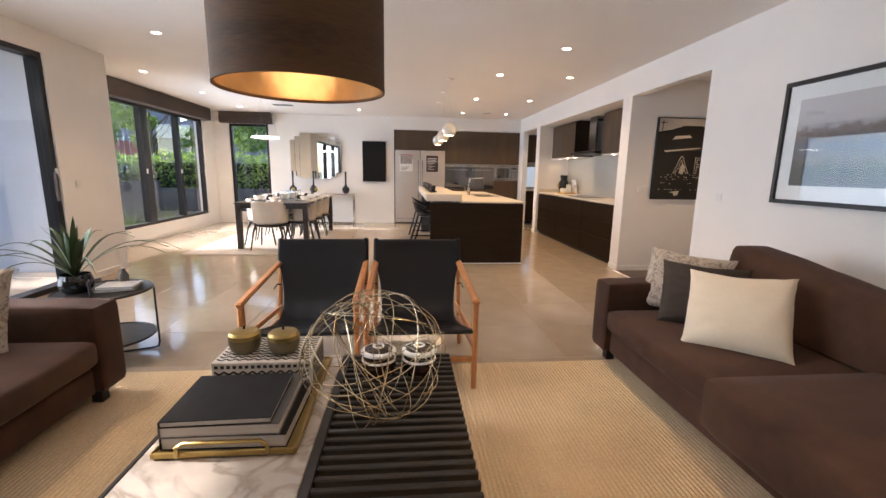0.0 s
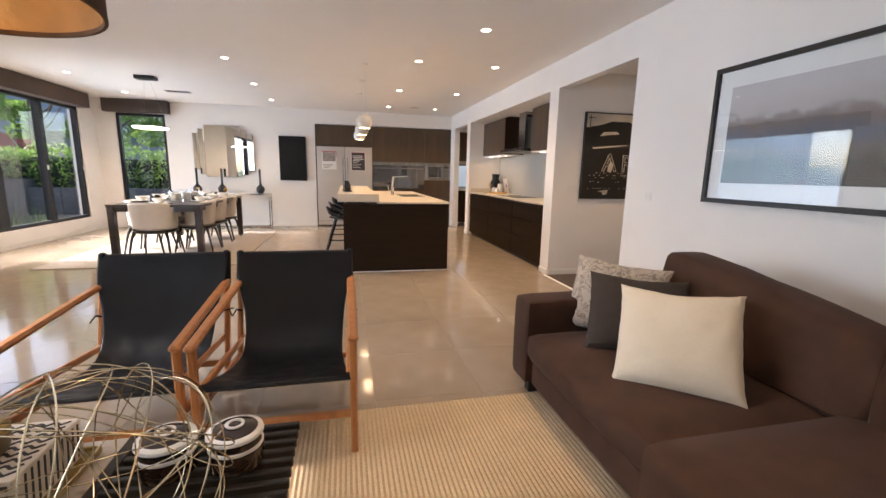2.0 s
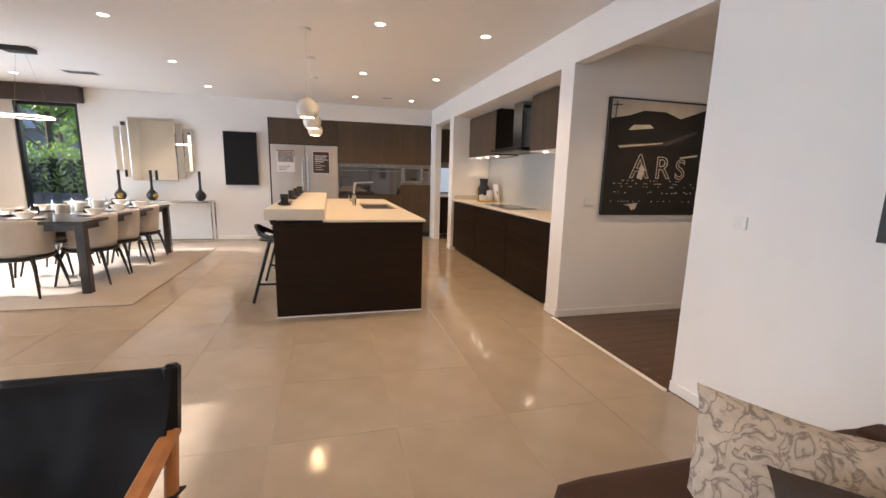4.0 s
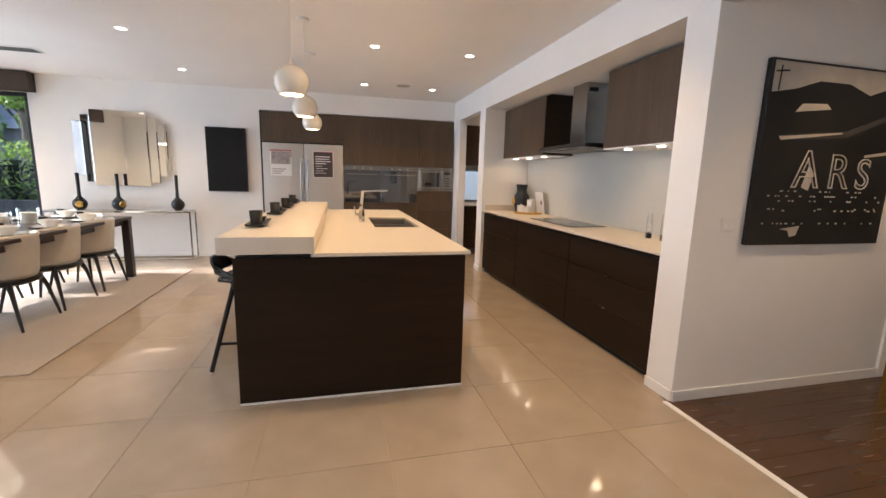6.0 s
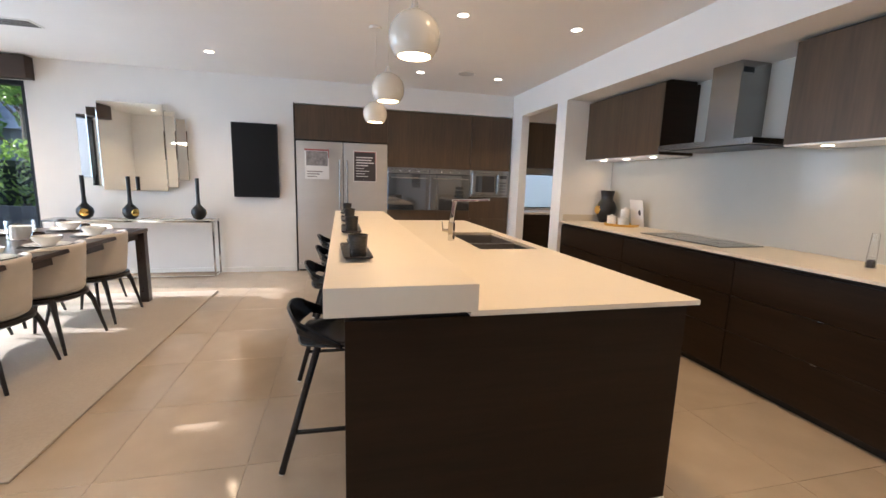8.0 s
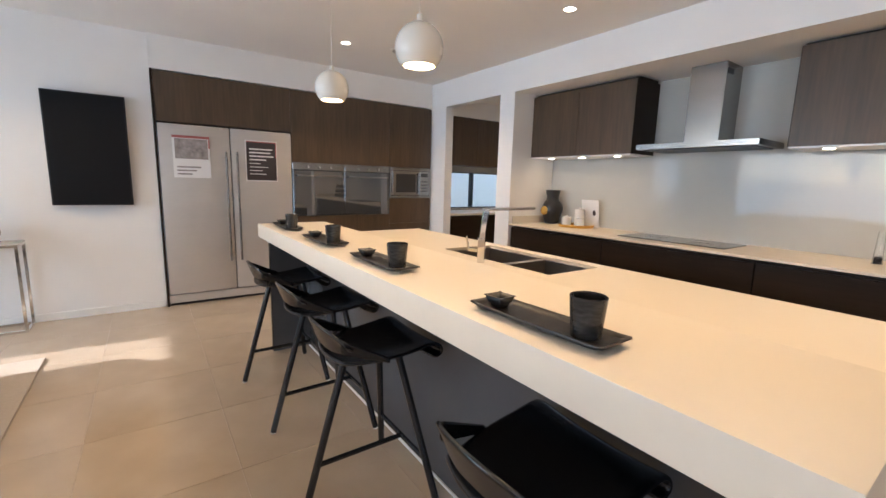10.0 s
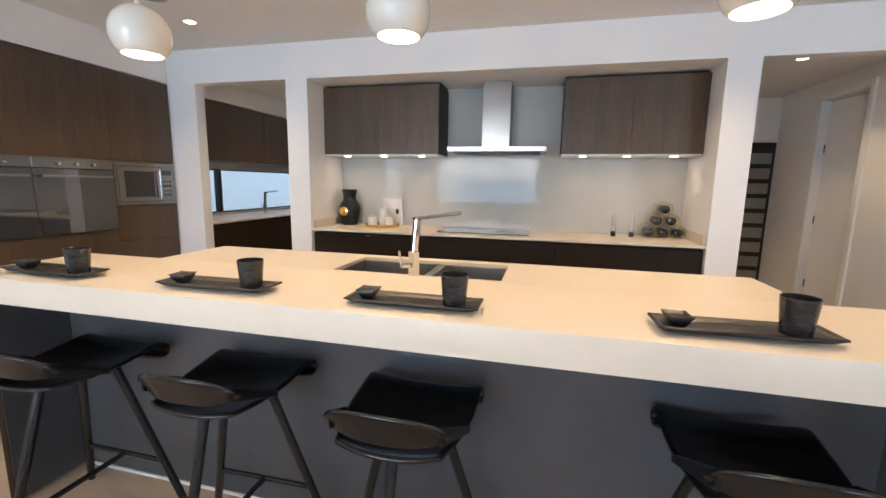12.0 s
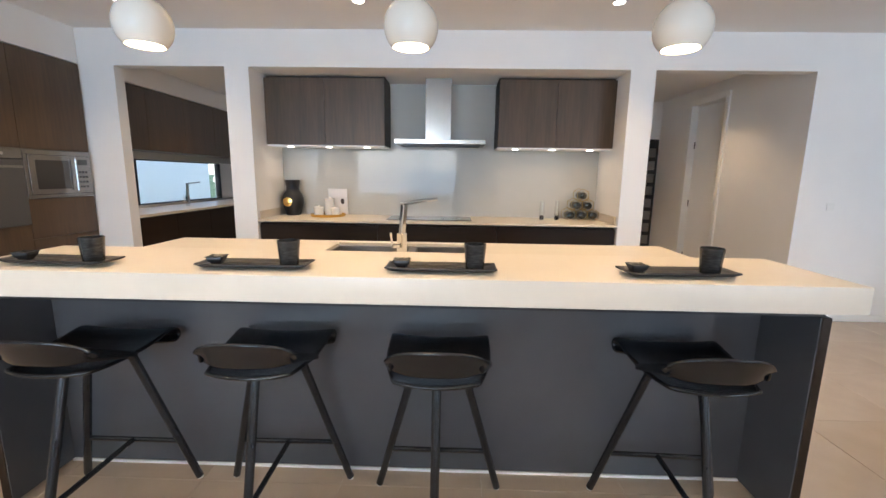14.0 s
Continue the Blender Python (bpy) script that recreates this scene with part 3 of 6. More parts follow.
part("border", boxes((0, 0.31, -0.010, -0.008, 0.41, 0.42), (0.302, 0.31, -0.010, -0.008, 0.25, 0.41)), PINK, n2)
for k in range(8):
    part("text_bar", boxes((0.03, (0.27, 0.25, 0.28, 0.2, 0.14, 0.22, 0.16, 0.2)[k], -0.0095, -0.008, 0.33 - 0.038 * k, (0.345 if k < 4 else 0.338) - 0.038 * k)), PAPER, n2)
for x0, x1 in ((1.052, 1.685), (1.689, 2.322)):
    ov = thing("oven", pose(x0, YF, 0.918), "built-in oven with dark mirror glass and steel band", "oven", "wall ovens")
    w = x1 - x0
    part("body", boxes((0.01, w - 0.01, 0.02, 0.55, 0.0, 0.62)), FRAME_BLACK, ov)
    part("control_panel", boxes((0, w, -0.012, 0.02, 0.545, 0.622), bevel=0.003), STEEL, ov, "brushed steel control panel")
    for kx in (0.18, 0.32, 0.46):
        kn = lathe(bmesh.new(), [(0, 0), (0.016, 0), (0.014, 0.018), (0, 0.019)], 14)
        for v in kn.verts:
            v.co = Vector((kx + v.co.x, -0.012 - v.co.z, 0.583 + v.co.y))
        part("knob", kn, CHROME, ov)
    part("steel_band", boxes((0, w, -0.014, -0.008, 0.62, 0.63)), STEEL, ov)
    d = part("door", boxes((0, w, -0.014, 0.02, 0.0, 0.54), bevel=0.003), OVEN_GLASS, ov)
    part("handle", boxes((0.04, w - 0.04, -0.055, -0.04, 0.47, 0.49), (0.07, 0.09, -0.05, -0.01, 0.473, 0.487), (w - 0.09, w - 0.07, -0.05, -0.01, 0.473, 0.487), bevel=0.002), STEEL, d)
mw = thing("microwave", pose(2.33, YF, 1.135), "built-in steel microwave with a dark window", "microwave")
part("body", boxes((0.02, 0.63, 0.02, 0.5, 0.0, 0.4)), FRAME_BLACK, mw)
part("trim_frame", boxes((0, 0.65, -0.01, 0.02, 0.0, 0.03), (0, 0.65, -0.01, 0.02, 0.37, 0.41), (0, 0.03, -0.01, 0.02, 0.03, 0.37), (0.62, 0.65, -0.01, 0.02, 0.03, 0.37), bevel=0.002), STEEL, mw)
d = part("door", boxes((0.032, 0.47, -0.016, 0.02, 0.032, 0.368), bevel=0.003), STEEL, mw)
part("glass", boxes((0.09, 0.40, -0.018, -0.015, 0.075, 0.325)), DARK_GLASS, d)
part("handle", tube(bmesh.new(), [(0.445, -0.045, 0.06), (0.445, -0.045, 0.34)], 0.010, 10), STEEL, d)
part("control_panel", boxes((0.474, 0.618, -0.014, 0.02, 0.032, 0.368), bevel=0.002), STEEL, mw)
part("display", boxes((0.49, 0.60, -0.016, -0.013, 0.29, 0.34)), DARK_GLASS, mw)
for k in range(4):
    for j in range(3):
        part("button", boxes((0.50 + j * 0.034, 0.522 + j * 0.034, -0.017, -0.013, 0.08 + k * 0.045, 0.10 + k * 0.045), bevel=0.002), FRAME_BLACK, mw)

# ---- pantry ----
pb = thing("pantry_bench", pose(0, 0, 0), "dark veneer pantry bench with a pale top and sink", "pantry bench")
part("body", boxes((3.14, 6.58, 10.70, 11.30, 0.1, 0.885)), VENEER_H, pb)
for k in range(5):
    part("door", boxes((3.14 + k * 0.688, 3.825 + k * 0.688, 10.68, 10.699, 0.1, 0.88), bevel=0.002), VENEER_H, pb)
part("top", boxes((3.14, 6.58, 10.66, 11.315, 0.89, 0.92), bevel=0.002), STONE, pb)
pc = thing("pantry_cabinet", pose(0, 0, 0), "walnut veneer pantry wall cabinets", "wall cabinet")
part("body", boxes((3.14, 6.58, 10.95, 11.31, 1.62, 2.32)), VENEER, pc)
for k in range(5):
    part("door", boxes((3.14 + k * 0.688, 3.825 + k * 0.688, 10.93, 10.949, 1.62, 2.32), bevel=0.002), VENEER, pc)
setting("wall_pantry_bulkhead", boxes((3.13, 6.6, 10.91, 11.32, 2.325, 2.558)), WALL, "painted bulkhead above pantry cabinets", "wall")
setting("trim_pantry_splashback", boxes((3.13, 6.6, 11.312, 11.319, 0.921, 0.95), (3.13, 6.6, 11.312, 11.319, 1.53, 1.619)), SPLASH, "glass splashback round the strip window", "splashback")
mixer(4.55, 11.0, 0)

# ---- living room ----
VELVET = mat("brown_velvet", (0.064, 0.032, 0.020), 0.8, grain=9, vary=0.42, bump=0.25, bump_scale=500, sheen=0.06, spec=0.15, mottle=2.6)
LINEN = mat("cream_linen", (0.70, 0.62, 0.49), 0.9, grain=60, vary=0.04, bump=0.3, bump_scale=600)
CHARC = mat("charcoal_cotton", (0.042, 0.031, 0.025), 0.9, grain=30, vary=0.15, bump=0.25, bump_scale=600)
LEATHER = mat("black_leather", (0.0045, 0.0048, 0.0065), 0.42, spec=0.35, grain=12, vary=0.3, bump=0.25, bump_scale=260, rough_vary=0.25)
TEAK = mat("honey_teak", (0.44, 0.18, 0.06), 0.38, grain=8, vary=0.28, stretch=(3, 3, 0.6), bump=0.05, bump_scale=90)
BRASS = mat("aged_brass", (0.42, 0.30, 0.11), 0.33, 0.9, grain=14, vary=0.25)
GOLDWIRE = mat("champagne_wire", (0.62, 0.53, 0.36), 0.25, 1.0, vary=0.1)
MARBLE = mat("grey_veined_marble", (0.43, 0.375, 0.32), 0.2, grain=7, vary=0.22, mottle=5)


def add_veins(m, col, scale):
    """Thin wandering veins where a distorted noise crosses its middle."""
    N, L = m.node_tree.nodes, m.node_tree.links
    p = N["Principled BSDF"]
    base = p.inputs["Base Color"].links[0].from_socket
    nz, ab, ramp, mix = N.new("ShaderNodeTexNoise"), N.new("ShaderNodeMath"), N.new("ShaderNodeMapRange"), N.new("ShaderNodeMix")
    nz.inputs["Scale"].default_value, nz.inputs["Detail"].default_value, nz.inputs["Distortion"].default_value = scale, 7, 1.6
    L.new(N["Mapping"].outputs[0], nz.inputs["Vector"])
    sub = N.new("ShaderNodeMath")
    sub.operation = "SUBTRACT"
    sub.inputs[1].default_value = 0.5
    ab.operation = "ABSOLUTE"
    L.new(nz.outputs[0], sub.inputs[0])
    L.new(sub.outputs[0], ab.inputs[0])
    L.new(ab.outputs[0], ramp.inputs["Value"])
    ramp.inputs["From Min"].default_value, ramp.inputs["From Max"].default_value = 0.0, 0.05
    ramp.inputs["To Min"].default_value, ramp.inputs["To Max"].default_value = 0.75, 0.0
    mix.data_type = "RGBA"
    L.new(ramp.outputs[0], mix.inputs["Factor"])
    L.new(base, mix.inputs["A"])
    mix.inputs["B"].default_value = (*col, 1)
    L.new(mix.outputs["Result"], p.inputs["Base Color"])


add_veins(MARBLE, (0.22, 0.18, 0.15), 3.2)
PRINT = mat("printed_cotton", (0.46, 0.39, 0.32), 0.9, grain=40, vary=0.2, bump=0.2, bump_scale=600)
add_veins(PRINT, (0.10, 0.085, 0.075), 15)
BLACK_W = mat("black_stained_wood", (0.017, 0.014, 0.012), 0.36, grain=10, vary=0.3, stretch=(0.4, 4, 4))
RUG = mat("wool_jute_rug", (0.64, 0.49, 0.31), 0.95, grain=90, vary=0.22, bump=0.5, bump_scale=350, mottle=2)
PAGES = mat("book_pages", (0.55, 0.52, 0.48), 0.8, grain=3, vary=0.15, stretch=(1, 1, 60))
COVER = mat("black_book_cover", (0.010, 0.009, 0.010), 0.5, spec=0.2, vary=0.15)


def pillow(name, w, h, d, m, material, label, dent=0.0, seed=1):
    """A stuffed square cushion standing on its lower edge, facing -y, with creases and pinched corners."""
    bm = bmesh.new()
    n = 26
    grid = {}
    for s in (-1, 1):
        for i in range(n + 1):
            for j in range(n + 1):
                u, v = i / n * 2 - 1, j / n * 2 - 1
                rim = abs(u) == 1 or abs(v) == 1
                if rim and s == 1:
                    grid[s, i, j] = grid[-1, i, j]
                    continue
                b = max(0, (1 - u * u)) ** 0.42 * max(0, (1 - v * v)) ** 0.42
                px = u * w / 2 * (1 - 0.06 * (1 - v ** 4) * abs(u) + 0.012 * noise.noise(Vector((v * 6, seed, u))))
                pz = v * h / 2 * (1 - 0.06 * (1 - u ** 4) * abs(v) + 0.012 * noise.noise(Vector((u * 6, seed + 3, v))))
                if v > 0:
                    pz -= dent * math.exp(-(u * 2.2) ** 2) * v
                cr = noise.noise(Vector((u * 2.4 + seed * 7, v * 2.4, s * 3.0))) * 0.12 + noise.noise(Vector((u * 5 + v * 3, v * 9 + seed, s))) * 0.08 + abs(noise.noise(Vector((u * 9 - v * 4 + seed, v * 4 + u * 3, s * 2)))) * 0.09 * max(abs(u), abs(v))
                grid[s, i, j] = bm.verts.new((px, s * d / 2 * b * (1 + cr), pz + h / 2))
    for s in (-1, 1):
        for i in range(n):
            for j in range(n):
                q = (grid[s, i, j], grid[s, i + 1, j], grid[s, i + 1, j + 1], grid[s, i, j + 1])
                bm.faces.new(q if s == -1 else q[::-1])
    ob = obj(name, bm, material)
    ob.matrix_basis = m
    return tagged(ob, label, "cushion")


def soft(x0, x1, y0, y1, z0, z1, r=0.045, puff=0.015, seed=0):
    """An upholstered block: rounded, its faces slightly swollen and uneven."""
    bm = boxes((x0, x1, y0, y1, z0, z1))
    bmesh.ops.subdivide_edges(bm, edges=bm.edges[:], cuts=11, use_grid_fill=True)
    c = Vector(((x0 + x1) / 2, (y0 + y1) / 2, (z0 + z1) / 2))
    hx, hy, hz = (x1 - x0) / 2, (y1 - y0) / 2, (z1 - z0) / 2
    for v in bm.verts:
        p = v.co - c
        core = Vector((max(-hx + r, min(hx - r, p.x)), max(-hy + r, min(hy - r, p.y)), max(-hz + r, min(hz - r, p.z))))
        d = p - core
        q = core + (d.normalized() * r if d.length > 1e-6 else d)
        e = (1 - (p.x / hx) ** 2) * (1 - (p.y / hy) ** 2) + (1 - (p.x / hx) ** 2) * (1 - (p.z / hz) ** 2) + (1 - (p.y / hy) ** 2) * (1 - (p.z / hz) ** 2)
        q += (d.normalized() if d.length > 1e-6 else Vector()) * puff * e * (1 + 0.5 * noise.noise(p * 5 + Vector((seed, 0, 0))))
        v.co = c + q
    return bm


def sofa(m, s, label):
    """Front faces -x for s = 1, +x for s = -1; the arm stands at the +y end; local y runs from 0 at the arm's outer face back to -3."""
    so = thing("sofa", m, label, "sofa", "pair of velvet sofas")

    def fx(a, b):
        return (a, b) if s == 1 else (-b, -a)
    part("arm", soft(*fx(0.0, 1.12), -0.205, 0.0, 0.075, 0.575, 0.03, 0.006, 1), VELVET, so)
    part("base", soft(*fx(0.03, 1.12), -3.2, -0.21, 0.075, 0.245, 0.03, 0.004, 2), VELVET, so)
    part("seat_cushion", soft(*fx(-0.015, 0.86), -1.225, -0.212, 0.25, 0.405, 0.045, 0.016, 3), VELVET, so)
    part("chaise_cushion", soft(*fx(-0.08, 0.88), -2.6, -1.24, 0.19, 0.445, 0.045, 0.012, 4), VELVET, so)
    part("back_frame", soft(*fx(1.02, 1.2), -3.2, -0.02, 0.08, 0.60, 0.05, 0.006, 5), VELVET, so)
    for y0, y1, sd in ((-1.30, -0.23, 6), (-2.55, -1.32, 7)):
        b = soft(*fx(0.76, 0.99), y0, y1, 0.39, 0.87, 0.05, 0.03, sd)
        for v in b.verts:
            k = (v.co.z - 0.4)
            v.co.x += s * k * 0.16
            v.co.z -= 0.15 * k / 0.45 * (1 - (v.co.y - y0) / (y1 - y0)) if sd == 6 else (0.03 + 0.12 * (1 - (v.co.y - y0) / (y1 - y0))) * k / 0.45
        bc = part("back_cushion", b, VELVET, so)
        part("button", lathe(bmesh.new(), [(0, -0.006), (0.012, -0.004), (0.014, 0.004), (0, 0.008)], 12, s * 0.775, (y0 + y1) / 2, 0.66), VELVET, bc)
    for x, y in ((0.08, -0.13), (1.05, -0.13), (0.08, -3.1), (1.05, -3.1)):
        part("foot", boxes((s * x - 0.03, s * x + 0.03, y - 0.03, y + 0.03, 0.0, 0.08), bevel=0.004), BLACK_W, so)
    return so


sofa(pose(1.405, 2.865, 0.012), 1, "dark brown velvet sofa with a chaise, along the wall")
sofa(pose(-1.645, 2.49, 0.012), -1, "dark brown velvet sofa beside the round side table")
pillow("cushion", 0.52, 0.44, 0.15, pose(1.83, 2.53, 0.415, -27, 4, -44), PRINT, "pale printed cotton cushion leaning at the back of the sofa", 0.012, 3)
pillow("cushion", 0.50, 0.43, 0.17, pose(1.80, 2.25, 0.42, -35, 2, -31), CHARC, "charcoal brown cushion leaning on the sofa arm", 0.015, 4)
pillow("cushion", 0.50, 0.47, 0.18, pose(1.72, 1.905, 0.412, -36, -2, -41), LINEN, "cream linen cushion with soft creases on the sofa", 0.018, 5)
pillow("cushion", 0.52, 0.48, 0.19, pose(2.0, 0.95, 0.43, -22, 4, -60), PRINT, "beige printed cushion on the chaise", 0.03, 6)
pillow("cushion", 0.50, 0.44, 0.19, pose(-2.15, 2.0, 0.42, -18, 4, 24), PRINT, "beige printed cushion leaning on the sofa arm", 0.03, 7)
pillow("cushion", 0.50, 0.46, 0.18, pose(-2.12, 1.62, 0.42, -60, 0, 40), LINEN, "cream linen cushion lying on the sofa", 0.03, 8)

# ribbed rug
rb = bmesh.new()
n = int(4.5 / 0.011)
rows_ = []
for i in range(n + 1):
    x = -2.4 + 4.5 * i / n
    z = 0.012 if i % 2 else 0.007
    rows_.append([rb.verts.new((x, y, z)) for y in (-2.2, -0.6, 1.0, 2.705)])
for a, b in zip(rows_, rows_[1:]):
    for k in range(3):
        rb.faces.new((a[k], b[k], b[k + 1], a[k + 1]))
box(rb, -2.4, 2.1, -2.2, 2.705, 0.001, 0.0065)
tagged(obj("living_rug", rb, RUG, smooth=False), "large ribbed straw-coloured wool rug", "rug")

# coffee table: a marble half and a slatted half
ct = thing("coffee_table", pose(0, 0, 0.012), "low coffee table, half white marble and half black slats", "coffee table")
part("marble_top", boxes((-0.845, -0.305, 0.5, 2.03, 0.365, 0.392), bevel=0.003), MARBLE, ct)
part("frame", boxes((-0.86, -0.846, 0.49, 2.035, 0.30, 0.394), bevel=0.002), BLACK_W, ct)
part("frame", boxes((-0.304, -0.272, 0.49, 2.035, 0.30, 0.394), bevel=0.002), BLACK_W, ct)
part("frame", boxes((0.10, 0.13, 0.49, 2.035, 0.30, 0.362), bevel=0.002), BLACK_W, ct)
part("apron", boxes((-0.845, -0.305, 0.5, 2.02, 0.30, 0.364)), BLACK_W, ct)
sl = boxes((-0.271, 0.235, -0.0115, 0.0115, 0.363, 0.392), bevel=0.004)
s0 = part("slat", sl, BLACK_W, ct)
s0.location.y = 0.53
for k in range(1, 32):
    s = s0.copy()
    scene.collection.objects.link(s)
    s.location.y = 0.53 + k * 0.0478
for x in (-0.83, 0.17):
    for y in (0.55, 1.97):
        part("leg", boxes((x - 0.02, x + 0.02, y - 0.02, y + 0.02, -0.004, 0.30), bevel=0.003), BLACK_W, ct)
ZT = 0.404
tr = thing("brass_tray", pose(0, 0, ZT), "rectangular aged brass tray with loop handles", "tray")
part("plate", boxes((-0.80, -0.355, 1.27, 1.96, 0.008, 0.016), bevel=0.002), BRASS, tr)
part("rim", boxes((-0.805, -0.795, 1.265, 1.965, 0.004, 0.026), (-0.36, -0.35, 1.265, 1.965, 0.004, 0.026), (-0.795, -0.36, 1.265, 1.275, 0.004, 0.026), (-0.795, -0.36, 1.955, 1.965, 0.004, 0.026), bevel=0.003), BRASS, tr)
for y in (1.262, 1.968):
    part("handle", tube(bmesh.new(), [(-0.72, y, 0.012), (-0.72, y, 0.045), (-0.70, y, 0.06), (-0.46, y, 0.06), (-0.44, y, 0.045), (-0.44, y, 0.012)], 0.007, 10), BRASS, tr)
for x in (-0.79, -0.365):
    for y in (1.28, 1.95):
        part("foot", lathe(bmesh.new(), [(0, 0), (0.012, 0), (0.014, 0.008), (0, 0.01)], 12, x, y, 0), BRASS, tr)


def book(m, w, h, t, cover, label, grp=""):
    b = thing("book", m, label, "book", grp)
    part("back_cover", boxes((0, w, 0, h, 0, 0.003), bevel=0.001), cover, b)
    part("front_cover", boxes((0, w, 0, h, t - 0.003, t), bevel=0.001), cover, b)
    part("spine", boxes((0, 0.004, 0, h, 0.003, t - 0.003)), cover, b)
    part("page_block", boxes((0.004, w - 0.005, 0.005, h - 0.005, 0.003, t - 0.003)), PAGES, b)
    return b


GREYB = mat("grey_book_cover", (0.10, 0.095, 0.09), 0.5, vary=0.2)
book(pose(-0.785, 1.29, ZT + 0.0165, 0, 0, -1), 0.40, 0.36, 0.048, COVER, "thick black-covered book on the brass tray", "stack of books")
book(pose(-0.78, 1.28, ZT + 0.065, 0, 0, 0.5), 0.375, 0.35, 0.040, GREYB, "grey-covered large book in the stack", "stack of books")
book(pose(-0.775, 1.275, ZT + 0.1055, 0, 0, 1.5), 0.345, 0.31, 0.022, COVER, "slim black book on top of the stack", "stack of books")

# inlaid box with zigzag pattern, and two brass pots
INK = mat("ink_inlay", (0.02, 0.018, 0.02), 0.5, vary=0.1)
BONE = mat("bone_inlay", (0.60, 0.54, 0.46), 0.45, grain=20, vary=0.15)
bx0, bx1, by0, by1, bz0, bz1 = -0.785, -0.385, 1.67, 1.94, ZT + 0.0165, ZT + 0.138
ib = thing("inlaid_box", pose(0, 0, 0), "bone and black zigzag inlaid box on the tray", "box")
part("body", boxes((bx0, bx1, by0, by1, bz0, bz1), bevel=0.003), BONE, ib)
zz = bmesh.new()
for r in range(4):
    for k in range(20):
        x = bx0 + 0.012 + k * 0.0188
        z = bz0 + 0.016 + r * 0.02
        dz = 0.014 if k % 2 else -0.014
        bar(zz, (x, by0 - 0.001, z - dz / 2), (x + 0.0188, by0 - 0.001, z + dz / 2), 0.002, 0.007, (0, 0, 1))
part("zigzag_front", zz, INK, ib)
zz = bmesh.new()
for r in range(9):
    for k in range(20):
        x = bx0 + 0.012 + k * 0.0188
        y = by0 + 0.028 + r * 0.027
        dy = 0.016 if k % 2 else -0.016
        bar(zz, (x, y - dy / 2, bz1 + 0.0006), (x + 0.0188, y + dy / 2, bz1 + 0.0006), 0.008, 0.002, (0, 0, 1))
part("zigzag_lid", zz, INK, ib)
zz = bmesh.new()
for k in range(16):
    x = bx0 + 0.02 + k * 0.0242
    box(zz, x - 0.007, x + 0.007, by0 - 0.002, by0, bz1 - 0.026, bz1 - 0.013)
for k in range(10):
    y = by0 + 0.03 + k * 0.0235
    bar(zz, (bx1 + 0.001, y, bz0 + 0.01), (bx1 + 0.001, y + 0.0118, bz1 - 0.012), 0.006, 0.002, (1, 0, 0))
part("dot_band", zz, INK, ib)
pot = thing("brass_pot", pose(-0.69, 1.79, bz1 + 0.0016), "small lidded brass pot on the inlaid box", "pot", "pair of brass pots")
POTG = mat("dull_grey_brass", (0.21, 0.17, 0.10), 0.42, 0.7, grain=18, vary=0.3)
part("bowl", lathe(bmesh.new(), [(0, 0), (0.045, 0), (0.058, 0.012), (0.066, 0.04), (0.064, 0.062)], 28), POTG, pot)
lid = part("lid", lathe(bmesh.new(), [(0.0655, 0.062), (0.0665, 0.066), (0.0655, 0.08), (0.056, 0.091), (0.02, 0.098), (0, 0.099)], 28), BRASS, pot, "shiny brass lid")
part("knob", lathe(bmesh.new(), [(0, 0.112), (0.004, 0.111), (0.005, 0.105), (0.003, 0.098), (0, 0.098)], 10), COVER, lid)
copy_thing(pot, pose(-0.52, 1.775, bz1 + 0.0016, 0, 0, 40))

# candle jars and the wire sphere
JAR = mat("smoked_jar_glass", (0.035, 0.018, 0.012), 0.06, vary=0.2, spec=0.8)
jar = thing("candle_jar", pose(-0.115, 1.83, ZT - 0.0005), "dark glass candle jar with a white ringed lid", "candle jar", "pair of candle jars")
part("jar", lathe(bmesh.new(), [(0, 0), (0.068, 0), (0.076, 0.01), (0.078, 0.04), (0.072, 0.065)], 28), JAR, jar)
part("band", lathe(bmesh.new(), [(0.0735, 0.064), (0.078, 0.066), (0.078, 0.074), (0.0735, 0.076)], 28), WHITE_PL, jar)
part("neck", lathe(bmesh.new(), [(0.072, 0.075), (0.070, 0.09), (0.076, 0.10)], 28), JAR, jar)
lid = part("lid", lathe(bmesh.new(), [(0.078, 0.1), (0.081, 0.104), (0.079, 0.112), (0.064, 0.117)], 28), WHITE_PL, jar)
part("lid_top", lathe(bmesh.new(), [(0.064, 0.1165), (0.03, 0.127), (0, 0.129)], 28), JAR, lid)
part("lid_ring", lathe(bmesh.new(), [(0.026, 0.1275), (0.028, 0.132), (0.02, 0.134), (0.018, 0.1285)], 24), WHITE_PL, lid)
copy_thing(jar, pose(0.072, 1.83, ZT - 0.0005))
ws = thing("wire_sphere", pose(-0.108, 1.465, ZT + 0.247), "open sphere of tangled champagne-coloured metal wire", "ornament")
rnd = random.Random(4)
